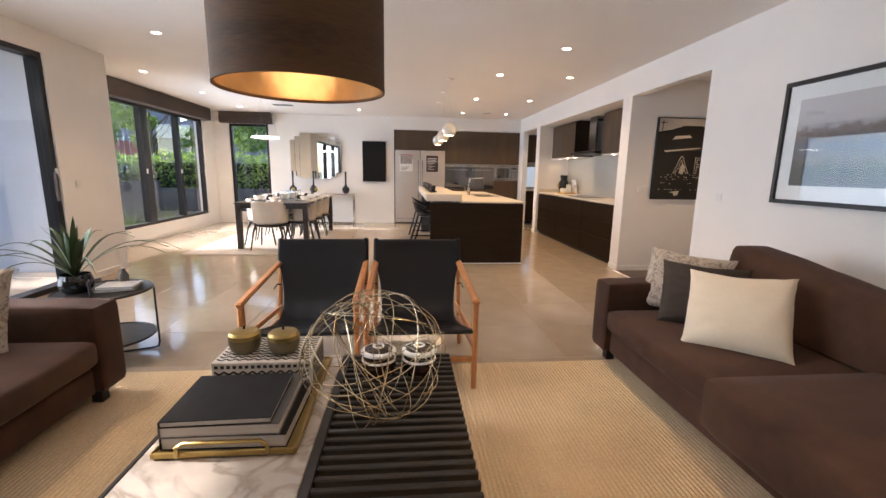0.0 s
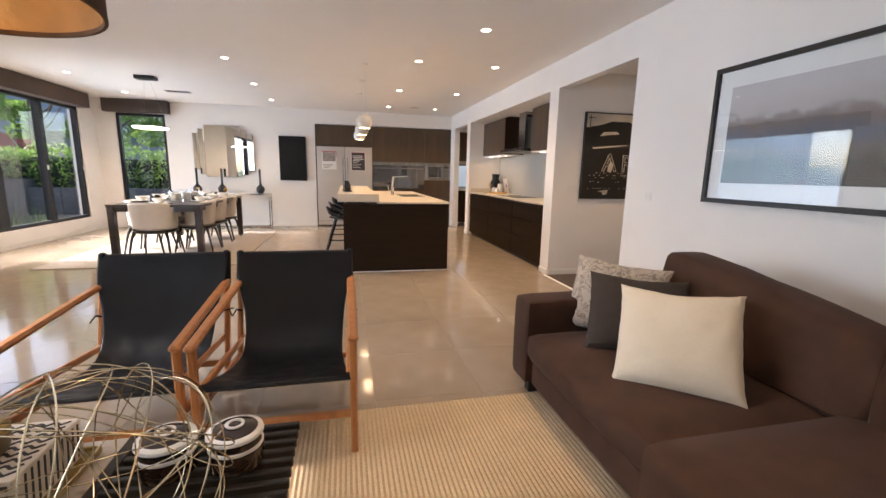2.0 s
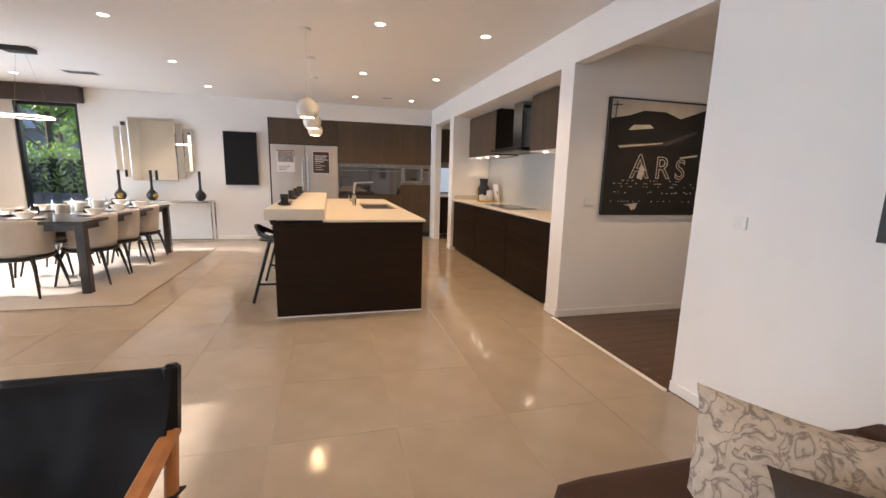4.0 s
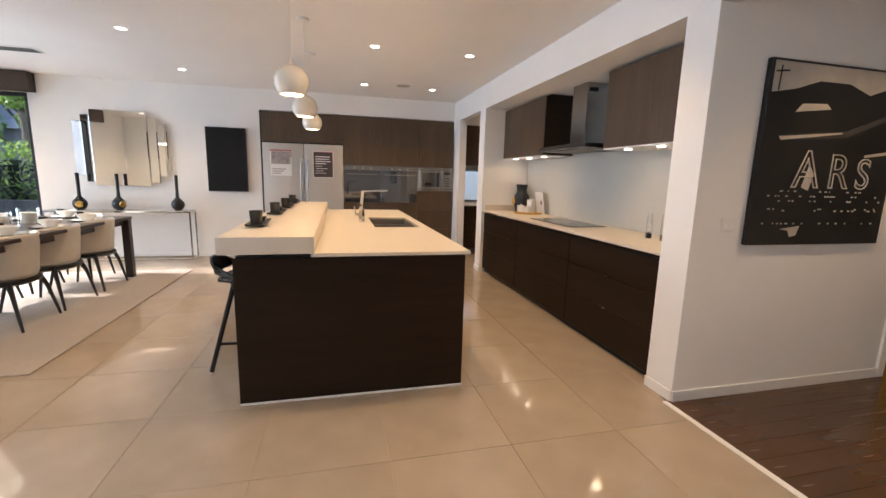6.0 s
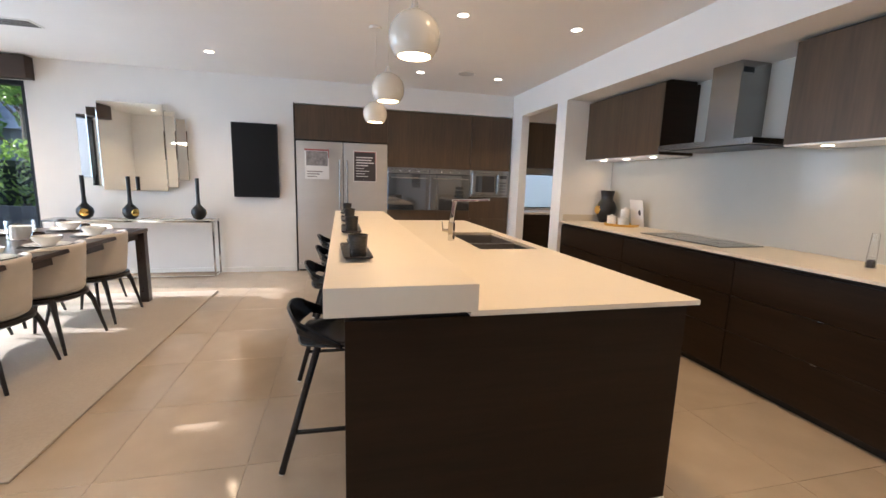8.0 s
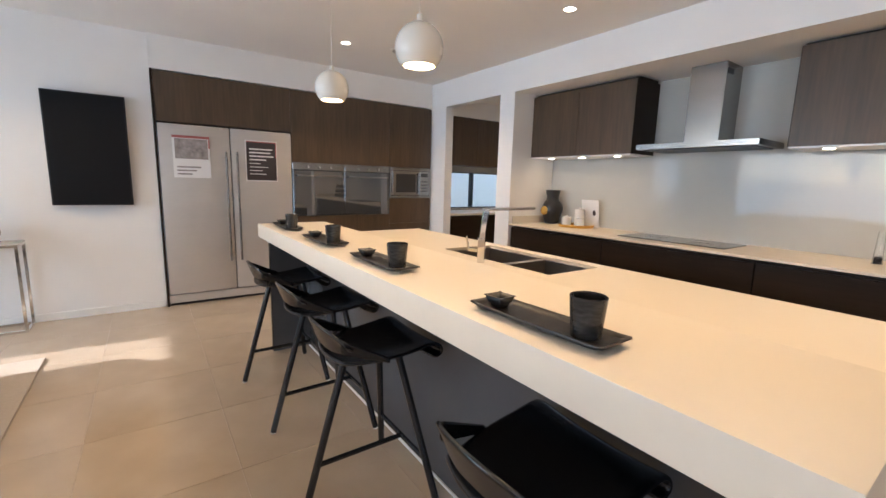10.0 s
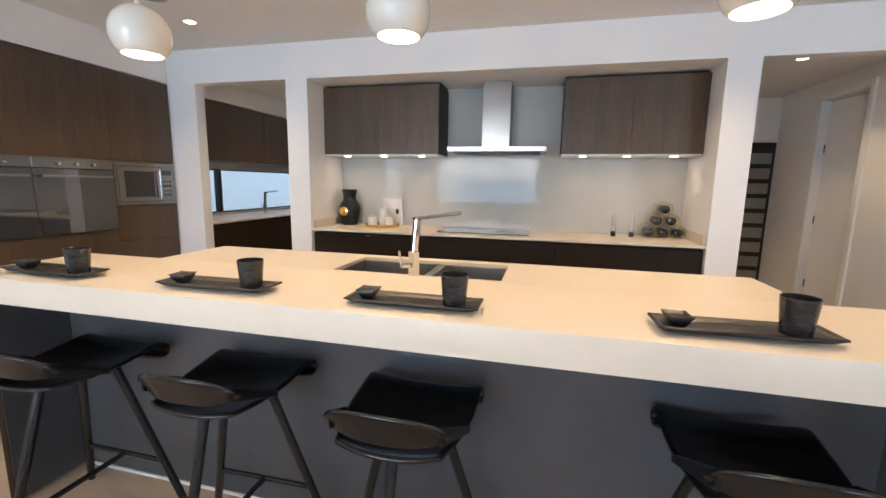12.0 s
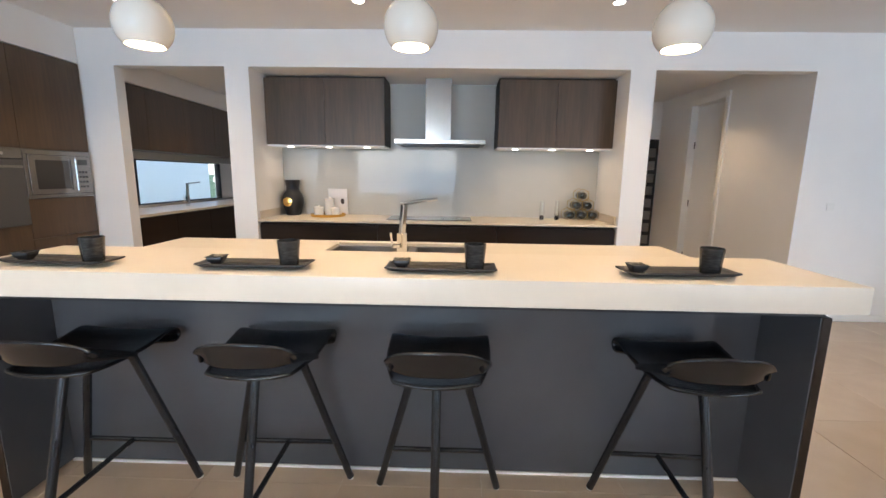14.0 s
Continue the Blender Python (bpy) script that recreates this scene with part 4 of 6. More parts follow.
for k in range(18):
    ax = Vector((rnd.gauss(0, 1), rnd.gauss(0, 1), rnd.gauss(0, 1))).normalized()
    off = rnd.uniform(-0.55, 0.55) * 0.262
    u = ax.orthogonal().normalized()
    w = ax.cross(u)
    rr = math.sqrt(0.262 ** 2 - off ** 2) * rnd.uniform(0.93, 0.99)
    ph = rnd.uniform(0, 6.28)
    pts_ = [ax * (off + 0.022 * math.sin(2 * a + ph)) + (u * math.cos(a) + w * math.sin(a)) * rr for a in [2 * math.pi * j / 56 for j in range(56)]]
    part("wire_hoop", tube(bmesh.new(), [Vector((p.x * 1.03, p.y, p.z * 0.925)) for p in pts_], 0.0017, 5, closed=True), GOLDWIRE, ws)


# sling armchairs
def sling_chair(m, w=0.68):
    c = thing("sling_armchair", m, "black leather sling armchair with a honey teak frame", "armchair", "pair of sling armchairs")
    h = w / 2
    for s in (-1, 1):
        x = s * (h - 0.015)
        part("front_leg", bar(bmesh.new(), (x, 0.0, 0.0), (x, 0.0, 0.56), 0.032, 0.042, (0, 1, 0), 0.008), TEAK, c)
        part("back_leg", bar(bmesh.new(), (x, 0.70, 0.0), (x * 0.99, 0.90, 0.79), 0.030, 0.040, (0, 1, 0), 0.008), TEAK, c)
        part("armrest", bar(bmesh.new(), (x, -0.03, 0.565), (x, 0.86, 0.63), 0.046, 0.030, (0, 0, 1), 0.010), TEAK, c)
        part("side_rail", bar(bmesh.new(), (x, 0.0, 0.27), (x, 0.74, 0.20), 0.024, 0.040, (0, 0, 1), 0.006), TEAK, c)
        part("seat_rail", bar(bmesh.new(), (x * 0.93, 0.02, 0.375), (x * 0.93, 0.80, 0.30), 0.022, 0.034, (0, 0, 1), 0.006), TEAK, c)
        part("sling_sleeve", bar(bmesh.new(), (x * 0.992, 0.853, 0.605), (x * 0.99, 0.9045, 0.808), 0.040, 0.054, (0, 1, 0), 0.012), LEATHER, c)
        st = bmesh.new()
        tube(st, [(x * 0.96, 0.80, 0.46), (x * 1.04, 0.79, 0.47), (x * 1.07, 0.84, 0.46), (x * 0.98, 0.84, 0.455)], 0.005, 6)
        tube(st, [(x * 1.05, 0.79, 0.47), (x * 1.10, 0.76, 0.44)], 0.004, 6)
        part("leather_tie", st, LEATHER, c)
    part("front_rail", bar(bmesh.new(), (-h + 0.02, 0.0, 0.20), (h - 0.02, 0.0, 0.20), 0.024, 0.036, (0, 0, 1), 0.006), TEAK, c)
    part("back_rail", bar(bmesh.new(), (-h + 0.02, 0.735, 0.16), (h - 0.02, 0.735, 0.16), 0.024, 0.036, (0, 0, 1), 0.006), TEAK, c)
    path = [(0.0, 0.360), (-0.025, 0.375), (-0.01, 0.392), (0.04, 0.392), (0.18, 0.345), (0.34, 0.300), (0.50, 0.275), (0.60, 0.285), (0.67, 0.335), (0.715, 0.42), (0.76, 0.53), (0.81, 0.65), (0.855, 0.75), (0.875, 0.795), (0.90, 0.805), (0.925, 0.785), (0.90, 0.70), (0.875, 0.60)]
    bm = bmesh.new()
    cols_ = 15
    rows2 = []
    for i, (y, z) in enumerate(path):
        row = []
        for k in range(cols_):
            u = k / (cols_ - 1) * 2 - 1
            mid = 1 if 3 <= i <= 12 else 0
            edge = (h - 0.005) if (i >= 11 or i <= 2) else (h - 0.035 - 0.035 * math.sin(math.pi * min(1, max(0, (i - 3) / 8))))
            sag = 0.022 * (1 - u * u) * mid
            wr = 0.006 * noise.noise(Vector((u * 3, i * 0.6, 2))) * mid
            ny, nz = (0, -1) if i < 7 else (0.85, -0.5)
            row.append(bm.verts.new((u * edge, y + ny * (sag + wr), z + nz * (sag + wr))))
        rows2.append(row)
    for a, b in zip(rows2, rows2[1:]):
        for k in range(cols_ - 1):
            bm.faces.new((a[k], a[k + 1], b[k + 1], b[k]))
    sl_ = part("sling", bm, LEATHER, c)
    so_ = sl_.modifiers.new("thickness", "SOLIDIFY")
    so_.thickness = 0.006
    sb = sl_.modifiers.new("smooth", "SUBSURF")
    sb.levels = sb.render_levels = 1
    return c


ch = sling_chair(pose(0.105, 2.375, 0.0))
copy_thing(ch, pose(-0.605, 2.385, 0.0, 0, 0, 1.0))

# drum pendant
DRUM = mat("brown_woven_shade", (0.095, 0.048, 0.020), 0.8, grain=22, vary=0.55, stretch=(1, 1, 9), bump=0.5, bump_scale=120)
DRUM_IN = mat("gold_foil_lining", (0.72, 0.52, 0.30), 0.2, 0.6, grain=9, vary=0.25, bump=1.0, bump_scale=22)
DRUM_BULB = glow("frosted_bulb", (1.0, 0.84, 0.62), 1.2)
dp = thing("drum_pendant", pose(-0.356, 1.60, 1.605), "large brown woven drum pendant with a gold foil lining", "pendant lamp")
R = 0.288
part("shade", lathe(bmesh.new(), [(R - 0.002, 0), (R, 0.0), (R, 0.46), (R - 0.002, 0.46)], 56), DRUM, dp)
part("lining", lathe(bmesh.new(), [(R - 0.004, 0.004), (R - 0.004, 0.456)], 56), DRUM_IN, dp)
part("rim_band", lathe(bmesh.new(), [(R - 0.006, -0.003), (R + 0.001, -0.003), (R + 0.001, 0.008), (R - 0.006, 0.008), (R - 0.006, -0.003)], 56), DRUM, dp)
part("cord", tube(bmesh.new(), [(0, 0, 0.4), (0, 0, H - 1.605)], 0.003, 6), COVER, dp)
part("bulb", lathe(bmesh.new(), [(0, 0.19), (0.03, 0.2), (0.04, 0.23), (0.03, 0.27), (0.015, 0.3), (0, 0.3)], 18), DRUM_BULB, dp)
part("spider", tube(bmesh.new(), [(-R, 0, 0.40), (R, 0, 0.40)], 0.003, 6), STEEL, dp)
lamp("drum_glow", "POINT", (-0.356, 1.60, 1.605 + 0.16), 0.42, soft=0.12)

# framed landscape print on the wall
ART1 = bpy.data.materials.new("landscape_print")
ART1.use_nodes = True
an, al = ART1.node_tree.nodes, ART1.node_tree.links
tc, sp, rp, ns, ad = an.new("ShaderNodeTexCoord"), an.new("ShaderNodeSeparateXYZ"), an.new("ShaderNodeValToRGB"), an.new("ShaderNodeTexNoise"), an.new("ShaderNodeMath")
ns.inputs["Scale"].default_value, ns.inputs["Detail"].default_value = 16, 8
al.new(tc.outputs["Generated"], sp.inputs[0])
al.new(tc.outputs["Object"], ns.inputs["Vector"])
ad.operation = "MULTIPLY_ADD"
ad.inputs[1].default_value = 0.22
al.new(ns.outputs[0], ad.inputs[0])
al.new(sp.outputs["Z"], ad.inputs[2])
al.new(ad.outputs[0], rp.inputs[0])
al.new(rp.outputs[0], an["Principled BSDF"].inputs["Base Color"])
an["Principled BSDF"].inputs["Roughness"].default_value = 0.5
el = rp.color_ramp.elements
el[0].position, el[0].color = 0.10, (0.085, 0.08, 0.075, 1)
el[1].position, el[1].color = 1.0, (0.52, 0.47, 0.46, 1)
for pos_, col_ in ((0.30, (0.06, 0.062, 0.055, 1)), (0.42, (0.15, 0.13, 0.12, 1)), (0.55, (0.13, 0.135, 0.17, 1)), (0.70, (0.20, 0.15, 0.13, 1)), (0.76, (0.26, 0.21, 0.19, 1)), (0.80, (0.42, 0.37, 0.36, 1))):
    e = el.new(pos_)
    e.color = col_
PF = thing("framed_print", pose(XR - 0.02, 0, 0), "framed hazy landscape print with a white mat, hung on the wall", "picture")
y0, y1, z0, z1, fw = 1.70, 3.145, 1.13, 2.04, 0.032
part("frame", boxes((-0.035, 0, y0, y1, z0, z0 + fw), (-0.035, 0, y0, y1, z1 - fw, z1), (-0.035, 0, y0, y0 + fw, z0 + fw, z1 - fw), (-0.035, 0, y1 - fw, y1, z0 + fw, z1 - fw), bevel=0.002), BLACK_W, PF)
part("mat_board", boxes((-0.012, 0.018, y0 + fw, y1 - fw, z0 + fw, z1 - fw)), PAPER, PF)
part("print", boxes((-0.014, -0.012, y0 + 0.15, y1 - 0.13, z0 + 0.14, z1 - 0.14)), ART1, PF)
g = part("glazing", boxes((-0.022, -0.019, y0 + fw - 0.004, y1 - fw + 0.004, z0 + fw - 0.004, z1 - fw + 0.004)), PANE, PF)
g.visible_shadow = False

# black and white car photograph in the hall
INKB = mat("photo_black", (0.012, 0.011, 0.010), 0.35, grain=5, vary=0.4)
PALE = mat("photo_pale", (0.50, 0.45, 0.38), 0.35, grain=6, vary=0.25)
MIDT = mat("photo_mid", (0.055, 0.05, 0.045), 0.35, grain=6, vary=0.5)
CP = thing("car_photograph", pose(3.375, 5.519, 1.01), "large black and white photograph of an old car, unframed canvas", "picture")
part("canvas", boxes((0, 1.113, -0.035, 0, 0, 1.09), bevel=0.003), INKB, CP)


def flat(pts, y, material, name):
    bm = bmesh.new()
    f = bm.faces.new([bm.verts.new((x, y, z)) for x, z in pts])
    r = bmesh.ops.extrude_face_region(bm, geom=[f])
    for v in [q for q in r["geom"] if isinstance(q, bmesh.types.BMVert)]:
        v.co.y -= 0.0012
    bmesh.ops.recalc_face_normals(bm, faces=bm.faces[:])
    return part(name, bm, material, CP)


flat([(0.02, 0.90), (0.20, 0.93), (0.38, 0.985), (0.62, 0.985), (0.80, 0.93), (0.95, 0.98), (1.10, 1.03), (1.10, 1.075), (0.02, 1.075)], -0.036, PALE, "sky_area")
flat([(0.06, 0.91), (0.07, 0.91), (0.075, 1.05), (0.065, 1.05)], -0.038, INKB, "pole_area")
flat([(0.03, 1.01), (0.13, 1.02), (0.13, 1.03), (0.03, 1.02)], -0.038, INKB, "pole_area")
flat([(0.22, 0.80), (0.50, 0.83), (0.46, 0.86), (0.27, 0.85)], -0.036, PALE, "window_area")
flat([(0.10, 0.66), (0.30, 0.68), (0.66, 0.71), (1.02, 0.83), (1.02, 0.80), (0.66, 0.67), (0.30, 0.645)], -0.036, MIDT, "bonnet_area")
flat([(0.12, 0.655), (0.62, 0.70), (0.62, 0.69), (0.14, 0.635)], -0.038, PALE, "chrome_area")
flat([(0.84, 0.57), (1.05, 0.60), (1.05, 0.58), (0.85, 0.555)], -0.036, PALE, "chrome_area")
flat([(0.36, 0.36), (0.42, 0.34), (0.45, 0.44), (0.40, 0.50)], -0.036, PALE, "lamp_area")
flat([(0.24, 0.10), (0.40, 0.12), (0.38, 0.06), (0.33, 0.05), (0.31, 0.09)], -0.036, PALE, "plate_area")
lt = bmesh.new()
rnd = random.Random(9)
for k in range(70):
    x, z = rnd.uniform(0.08, 1.05), rnd.choice((0.13, 0.21, 0.22, 0.27, 0.30, 0.33))
    box(lt, x, x + rnd.uniform(0.008, 0.022), -0.0372, -0.036, z, z + 0.009)
part("light_dots", lt, PALE, CP)
for chx, x, sz in (("A", 0.28, 0.32), ("R", 0.56, 0.30), ("S", 0.80, 0.27)):
    fc = bpy.data.curves.new("lettering", "FONT")
    fc.body, fc.size, fc.extrude, fc.fill_mode, fc.bevel_depth = chx, sz, 0.0, "NONE", 0.004
    fo = new("lettering", fc)
    fc.materials.append(PALE)
    fo.parent = CP
    fo.matrix_basis = pose(x, -0.037, 0.36, 90, 0, 0)

# side table with its plant
stb = thing("side_table", pose(-2.09, 3.02, 0), "round black two-tier metal side table", "side table")
part("top", lathe(bmesh.new(), [(0, 0.465), (0.285, 0.465), (0.29, 0.47), (0.29, 0.482), (0.285, 0.484), (0.28, 0.475), (0, 0.475)], 40), BLACK_W, stb)
part("shelf", lathe(bmesh.new(), [(0, 0.125), (0.275, 0.125), (0.28, 0.13), (0.28, 0.142), (0.274, 0.142), (0.27, 0.134), (0, 0.134)], 40), BLACK_W, stb)
for a in (20, 140, 260):
    cx, cy = math.cos(radians(a)), math.sin(radians(a))
    part("leg", tube(bmesh.new(), [(cx * 0.29, cy * 0.29, 0.47), (cx * 0.29, cy * 0.29, 0.05), (cx * 0.28, cy * 0.28, 0.015), (cx * 0.24, cy * 0.24, 0.008), (cx * 0.05, cy * 0.05, 0.008)], 0.007, 8), FRAME_BLACK, stb)
part("carry_handle", tube(bmesh.new(), [(0.10, -0.26, 0.475), (0.10, -0.27, 0.60), (0.11, -0.27, 0.615), (0.16, -0.24, 0.615)], 0.009, 8), FRAME_BLACK, stb)
LEAF = mat("dark_green_leaf", (0.035, 0.075, 0.022), 0.4, grain=6, vary=0.45, stretch=(4, 4, 1))
POT = mat("smoked_glass_bowl", (0.02, 0.022, 0.022), 0.06, vary=0.2, spec=0.8)
pl = thing("potted_plant", pose(-2.24, 2.99, 0.4755), "leafy green houseplant in a dark glass bowl on the side table", "houseplant")
part("bowl", lathe(bmesh.new(), [(0, 0), (0.07, 0), (0.095, 0.03), (0.10, 0.07), (0.085, 0.125), (0.08, 0.125), (0.09, 0.07), (0, 0.06)], 28), POT, pl)
rnd = random.Random(2)
for k in range(24):
    a = rnd.uniform(0, 2 * math.pi) + k * 0.8
    broad = k < 10
    L = rnd.uniform(0.30, 0.46) if broad else rnd.uniform(0.42, 0.66)
    arch = rnd.uniform(0.12, 0.65) if broad else rnd.uniform(0.8, 1.5)
    bm = bmesh.new()
    prev = None
    for i in range(9):
        t = i / 8
        out = L * (t * math.sin(arch * 0.55) + 0.35 * arch * t * t * 0.6)
        up = 0.10 + L * t * math.cos(arch * 0.5) - 0.20 * arch * t * t * t * L * 2
        wd = (0.027 if broad else 0.013) * math.sin(math.pi * min(1, t * 0.83 + 0.17)) ** 0.8
        cx, cy = math.cos(a), math.sin(a)
        l_ = bm.verts.new((cx * out - cy * wd, cy * out + cx * wd, up + 0.004))
        c_ = bm.verts.new((cx * out, cy * out, up))
        r_ = bm.verts.new((cx * out + cy * wd, cy * out - cx * wd, up + 0.004))
        if prev:
            bm.faces.new((prev[0], prev[1], c_, l_))
            bm.faces.new((prev[1], prev[2], r_, c_))
        prev = (l_, c_, r_)
    part("leaf", bm, LEAF, pl)
book(pose(-2.10, 2.93, 0.4755, 0, 0, 15), 0.24, 0.18, 0.022, GREYB, "grey book on the side table", "side table books")
book(pose(-2.09, 2.94, 0.498, 0, 0, 8), 0.22, 0.16, 0.018, PAPER, "pale book on the side table", "side table books")
df = thing("reed_diffuser", pose(-2.02, 3.13, 0.4755), "grey bottle with pale reeds on the side table", "diffuser")
part("bottle", lathe(bmesh.new(), [(0, 0), (0.03, 0), (0.032, 0.08), (0.015, 0.11), (0.015, 0.13), (0, 0.13)], 18), GREYB, df)
for a in (-0.012, 0.0, 0.014):
    part("reed", tube(bmesh.new(), [(a * 0.4, 0, 0.12), (a * 2, a, 0.26)], 0.0025, 5), PAPER, df)
sw = thing("light_switch", pose(XR - 0.001, 3.755, 1.10), "white wall switch plate", "switch")
part("plate", boxes((-0.008, 0, -0.036, 0.036, 0, 0.07), bevel=0.002), WHITE_PL, sw)
part("rocker", boxes((-0.011, -0.008, -0.008, 0.008, 0.025, 0.045), bevel=0.001), WHITE_PL, sw)
sw2 = copy_thing(sw, pose(XL + 0.001, 5.17, 1.09, 0, 0, 180))
so_ = thing("power_outlet", pose(3.26, 5.519, 1.10), "white double power outlet", "outlet")
part("plate", boxes((-0.058, 0.058, -0.008, 0, 0, 0.072), bevel=0.002), WHITE_PL, so_)
for x in (-0.028, 0.028):
    part("socket", boxes((x - 0.013, x + 0.013, -0.0095, -0.008, 0.016, 0.042), bevel=0.0005), TRIM, so_)

# ---- bar stools ----
STOOL = mat("black_moulded_seat", (0.007, 0.007, 0.008), 0.2, grain=20, vary=0.2)
LEGM = mat("black_satin_leg", (0.012, 0.013, 0.015), 0.2, vary=0.2)


def sheet(bm, fn, nu, nv):
    g = [[bm.verts.new(fn(i / nu * 2 - 1, j / nv * 2 - 1)) for j in range(nv + 1)] for i in range(nu + 1)]
    for i in range(nu):
        for j in range(nv):
            bm.faces.new((g[i][j], g[i + 1][j], g[i + 1][j + 1], g[i][j + 1]))
    return bm


def thick(ob, t, sub=0, off=0.0):
    m = ob.modifiers.new("thickness", "SOLIDIFY")
    m.thickness, m.offset = t, off
    if sub:
        s = ob.modifiers.new("smooth", "SUBSURF")
        s.levels = s.render_levels = sub


def stool(m):
    """Faces local +x; one leg behind and two in front."""
    st = thing("bar_stool", m, "black three-legged bar stool with a moulded saddle seat", "bar stool", "stools at the bar")
    dx, dz = 0.06, -0.035
    line = ((-0.215, 0.716), (-0.19, 0.709), (-0.13, 0.702), (-0.05, 0.700), (0.03, 0.705), (0.10, 0.717), (0.15, 0.730), (0.185, 0.735), (0.21, 0.727), (0.222, 0.708), (0.217, 0.690), (0.20, 0.680), (0.182, 0.680))

    def seat(u, v):
        # u runs from the back round the rolled front edge, v across
        f = (u + 1) / 2 * (len(line) - 1)
        k = min(int(f), len(line) - 2)
        x, z = (line[k][q] + (line[k + 1][q] - line[k][q]) * (f - k) for q in (0, 1))
        t = (x + 0.215) / 0.437
        half = 0.150 + 0.050 * math.sin(math.pi * 0.5 * min(1, t * 1.5)) + 0.006 * t
        z += 0.016 * abs(v) ** 2.4 * (0.35 + math.sin(math.pi * t)) - 0.006 * (1 - v * v) * t
        return (x + dx + 0.028 * v * v * max(0, 1 - t * 2.2), v * half, z + dz)
    sb = part("seat", sheet(bmesh.new(), seat, 24, 16), STOOL, st)
    thick(sb, 0.015, 1)

    def back(u, v):
        h = 0.053 * max(0.02, 1 - abs(u) ** 3.2) ** 0.5
        z = 0.806 + v * h - 0.016 * u * u
        x = -0.232 + 0.055 * abs(u) ** 2.4 - 0.020 * v
        return (x + dx, u * 0.176, z + dz)
    bb = part("backrest", sheet(bmesh.new(), back, 22, 8), STOOL, st)
    thick(bb, 0.013, 1)
    for sy in (-1, 1):
        def wing(u, v):
            t = (u + 1) / 2
            return (-0.205 + dx + 0.185 * t, sy * (0.150 + 0.048 * t), 0.795 + dz - 0.078 * t + v * (0.030 - 0.018 * t))
        wg = part("back_joint", sheet(bmesh.new(), wing, 8, 3), STOOL, st)
        thick(wg, 0.012, 1)
    tops = ((-0.06, 0.0), (0.13, 0.085), (0.13, -0.085))
    feet = ((-0.245, 0.0), (0.235, 0.262), (0.235, -0.262))
    pts = []
    for (ax, ay), (bx_, by_) in zip(tops, feet):
        leg = part("leg", tube(bmesh.new(), [(ax, ay, 0.664), (bx_, by_, 0.006)], 0.0165, 12, r_end=0.0155), LEGM, st)
        part("glide", lathe(bmesh.new(), [(0, 0), (0.013, 0), (0.014, 0.007), (0, 0.007)], 10, bx_, by_, 0), WHITE_PL, leg)
        k = 0.70
        pts.append((ax + (bx_ - ax) * k, ay + (by_ - ay) * k, 0.664 * (1 - k) + 0.006 * k))
    part("footrest", tube(bmesh.new(), [pts[1], pts[2]], 0.011, 10), LEGM, st)
    mid = [(a + b) / 2 for a, b in zip(pts[1], pts[2])]
    part("footrest_strut", tube(bmesh.new(), [pts[0], mid], 0.011, 10), LEGM, st)
    part("mount_plate", boxes((-0.07, 0.15, -0.09, 0.09, 0.646, 0.654), bevel=0.002), FRAME_BLACK, st)
    for a, b in ((0.03, 0.075), (0.03, -0.075)):
        part("bolt", lathe(bmesh.new(), [(0, 0.638), (0.007, 0.639), (0.007, 0.646)], 8, a, b), CHROME, st)
    return st


s1 = stool(pose(0.33, 7.405, 0, 0, 0, 0))
copy_thing(s1, pose(0.36, 8.065, 0, 0, 0, 1))
copy_thing(s1, pose(0.34, 8.755, 0, 0, 0, 0))
copy_thing(s1, pose(0.336, 6.471, 0, 0, 0, -2))

# ---- place settings on the bar ----
GLAZE = mat("black_glazed_stoneware", (0.012, 0.011, 0.011), 0.36, grain=18, vary=0.4, rough_vary=0.15, bump=0.12, bump_scale=60)
GLAZE2 = mat("streaked_black_glaze", (0.05, 0.049, 0.048), 0.13, 0.45, grain=30, vary=0.8, stretch=(1, 1, 4))


def setting_tray():
    t = thing("serving_tray", pose(0, 0, 0), "long black stoneware serving tray on the bar", "tray", "bar place settings")

    def fn(u, v):
        edge = max(abs(u) ** 8, abs(v) ** 10)
        wv = 0.0015 * noise.noise(Vector((u * 4, v * 14, 1)))
        return (u * (0.062 - 0.004 * abs(v) ** 6) + wv, v * 0.205, 0.006 + 0.013 * edge)
    p = part("plate", sheet(bmesh.new(), fn, 12, 36), GLAZE, t)
    thick(p, 0.006, 0, 1.0)
    return t


def cup():
    c = thing("cup", pose(0, 0, 0), "black glazed stoneware cup on a tray", "cup", "bar place settings")
    part("body", lathe(bmesh.new(), [(0, 0), (0.031, 0), (0.034, 0.004), (0.037, 0.04), (0.042, 0.098), (0.040, 0.1), (0.038, 0.098), (0.034, 0.03), (0, 0.012)], 26), GLAZE2, c)
    return c


def dish():
    d = thing("sauce_dish", pose(0, 0, 0), "small square black sauce dish on a tray", "dish", "bar place settings")

    def fn(u, v):
        e = max(abs(u), abs(v))
        return (u * (0.026 + 0.006 * e), v * (0.026 + 0.006 * e), 0.003 + 0.032 * max(0, e - 0.55) / 0.45)
    p = part("bowl", sheet(bmesh.new(), fn, 8, 8), GLAZE, d)
    thick(p, 0.005, 0, 1.0)
    return d


t0, c0, d0 = setting_tray(), cup(), dish()
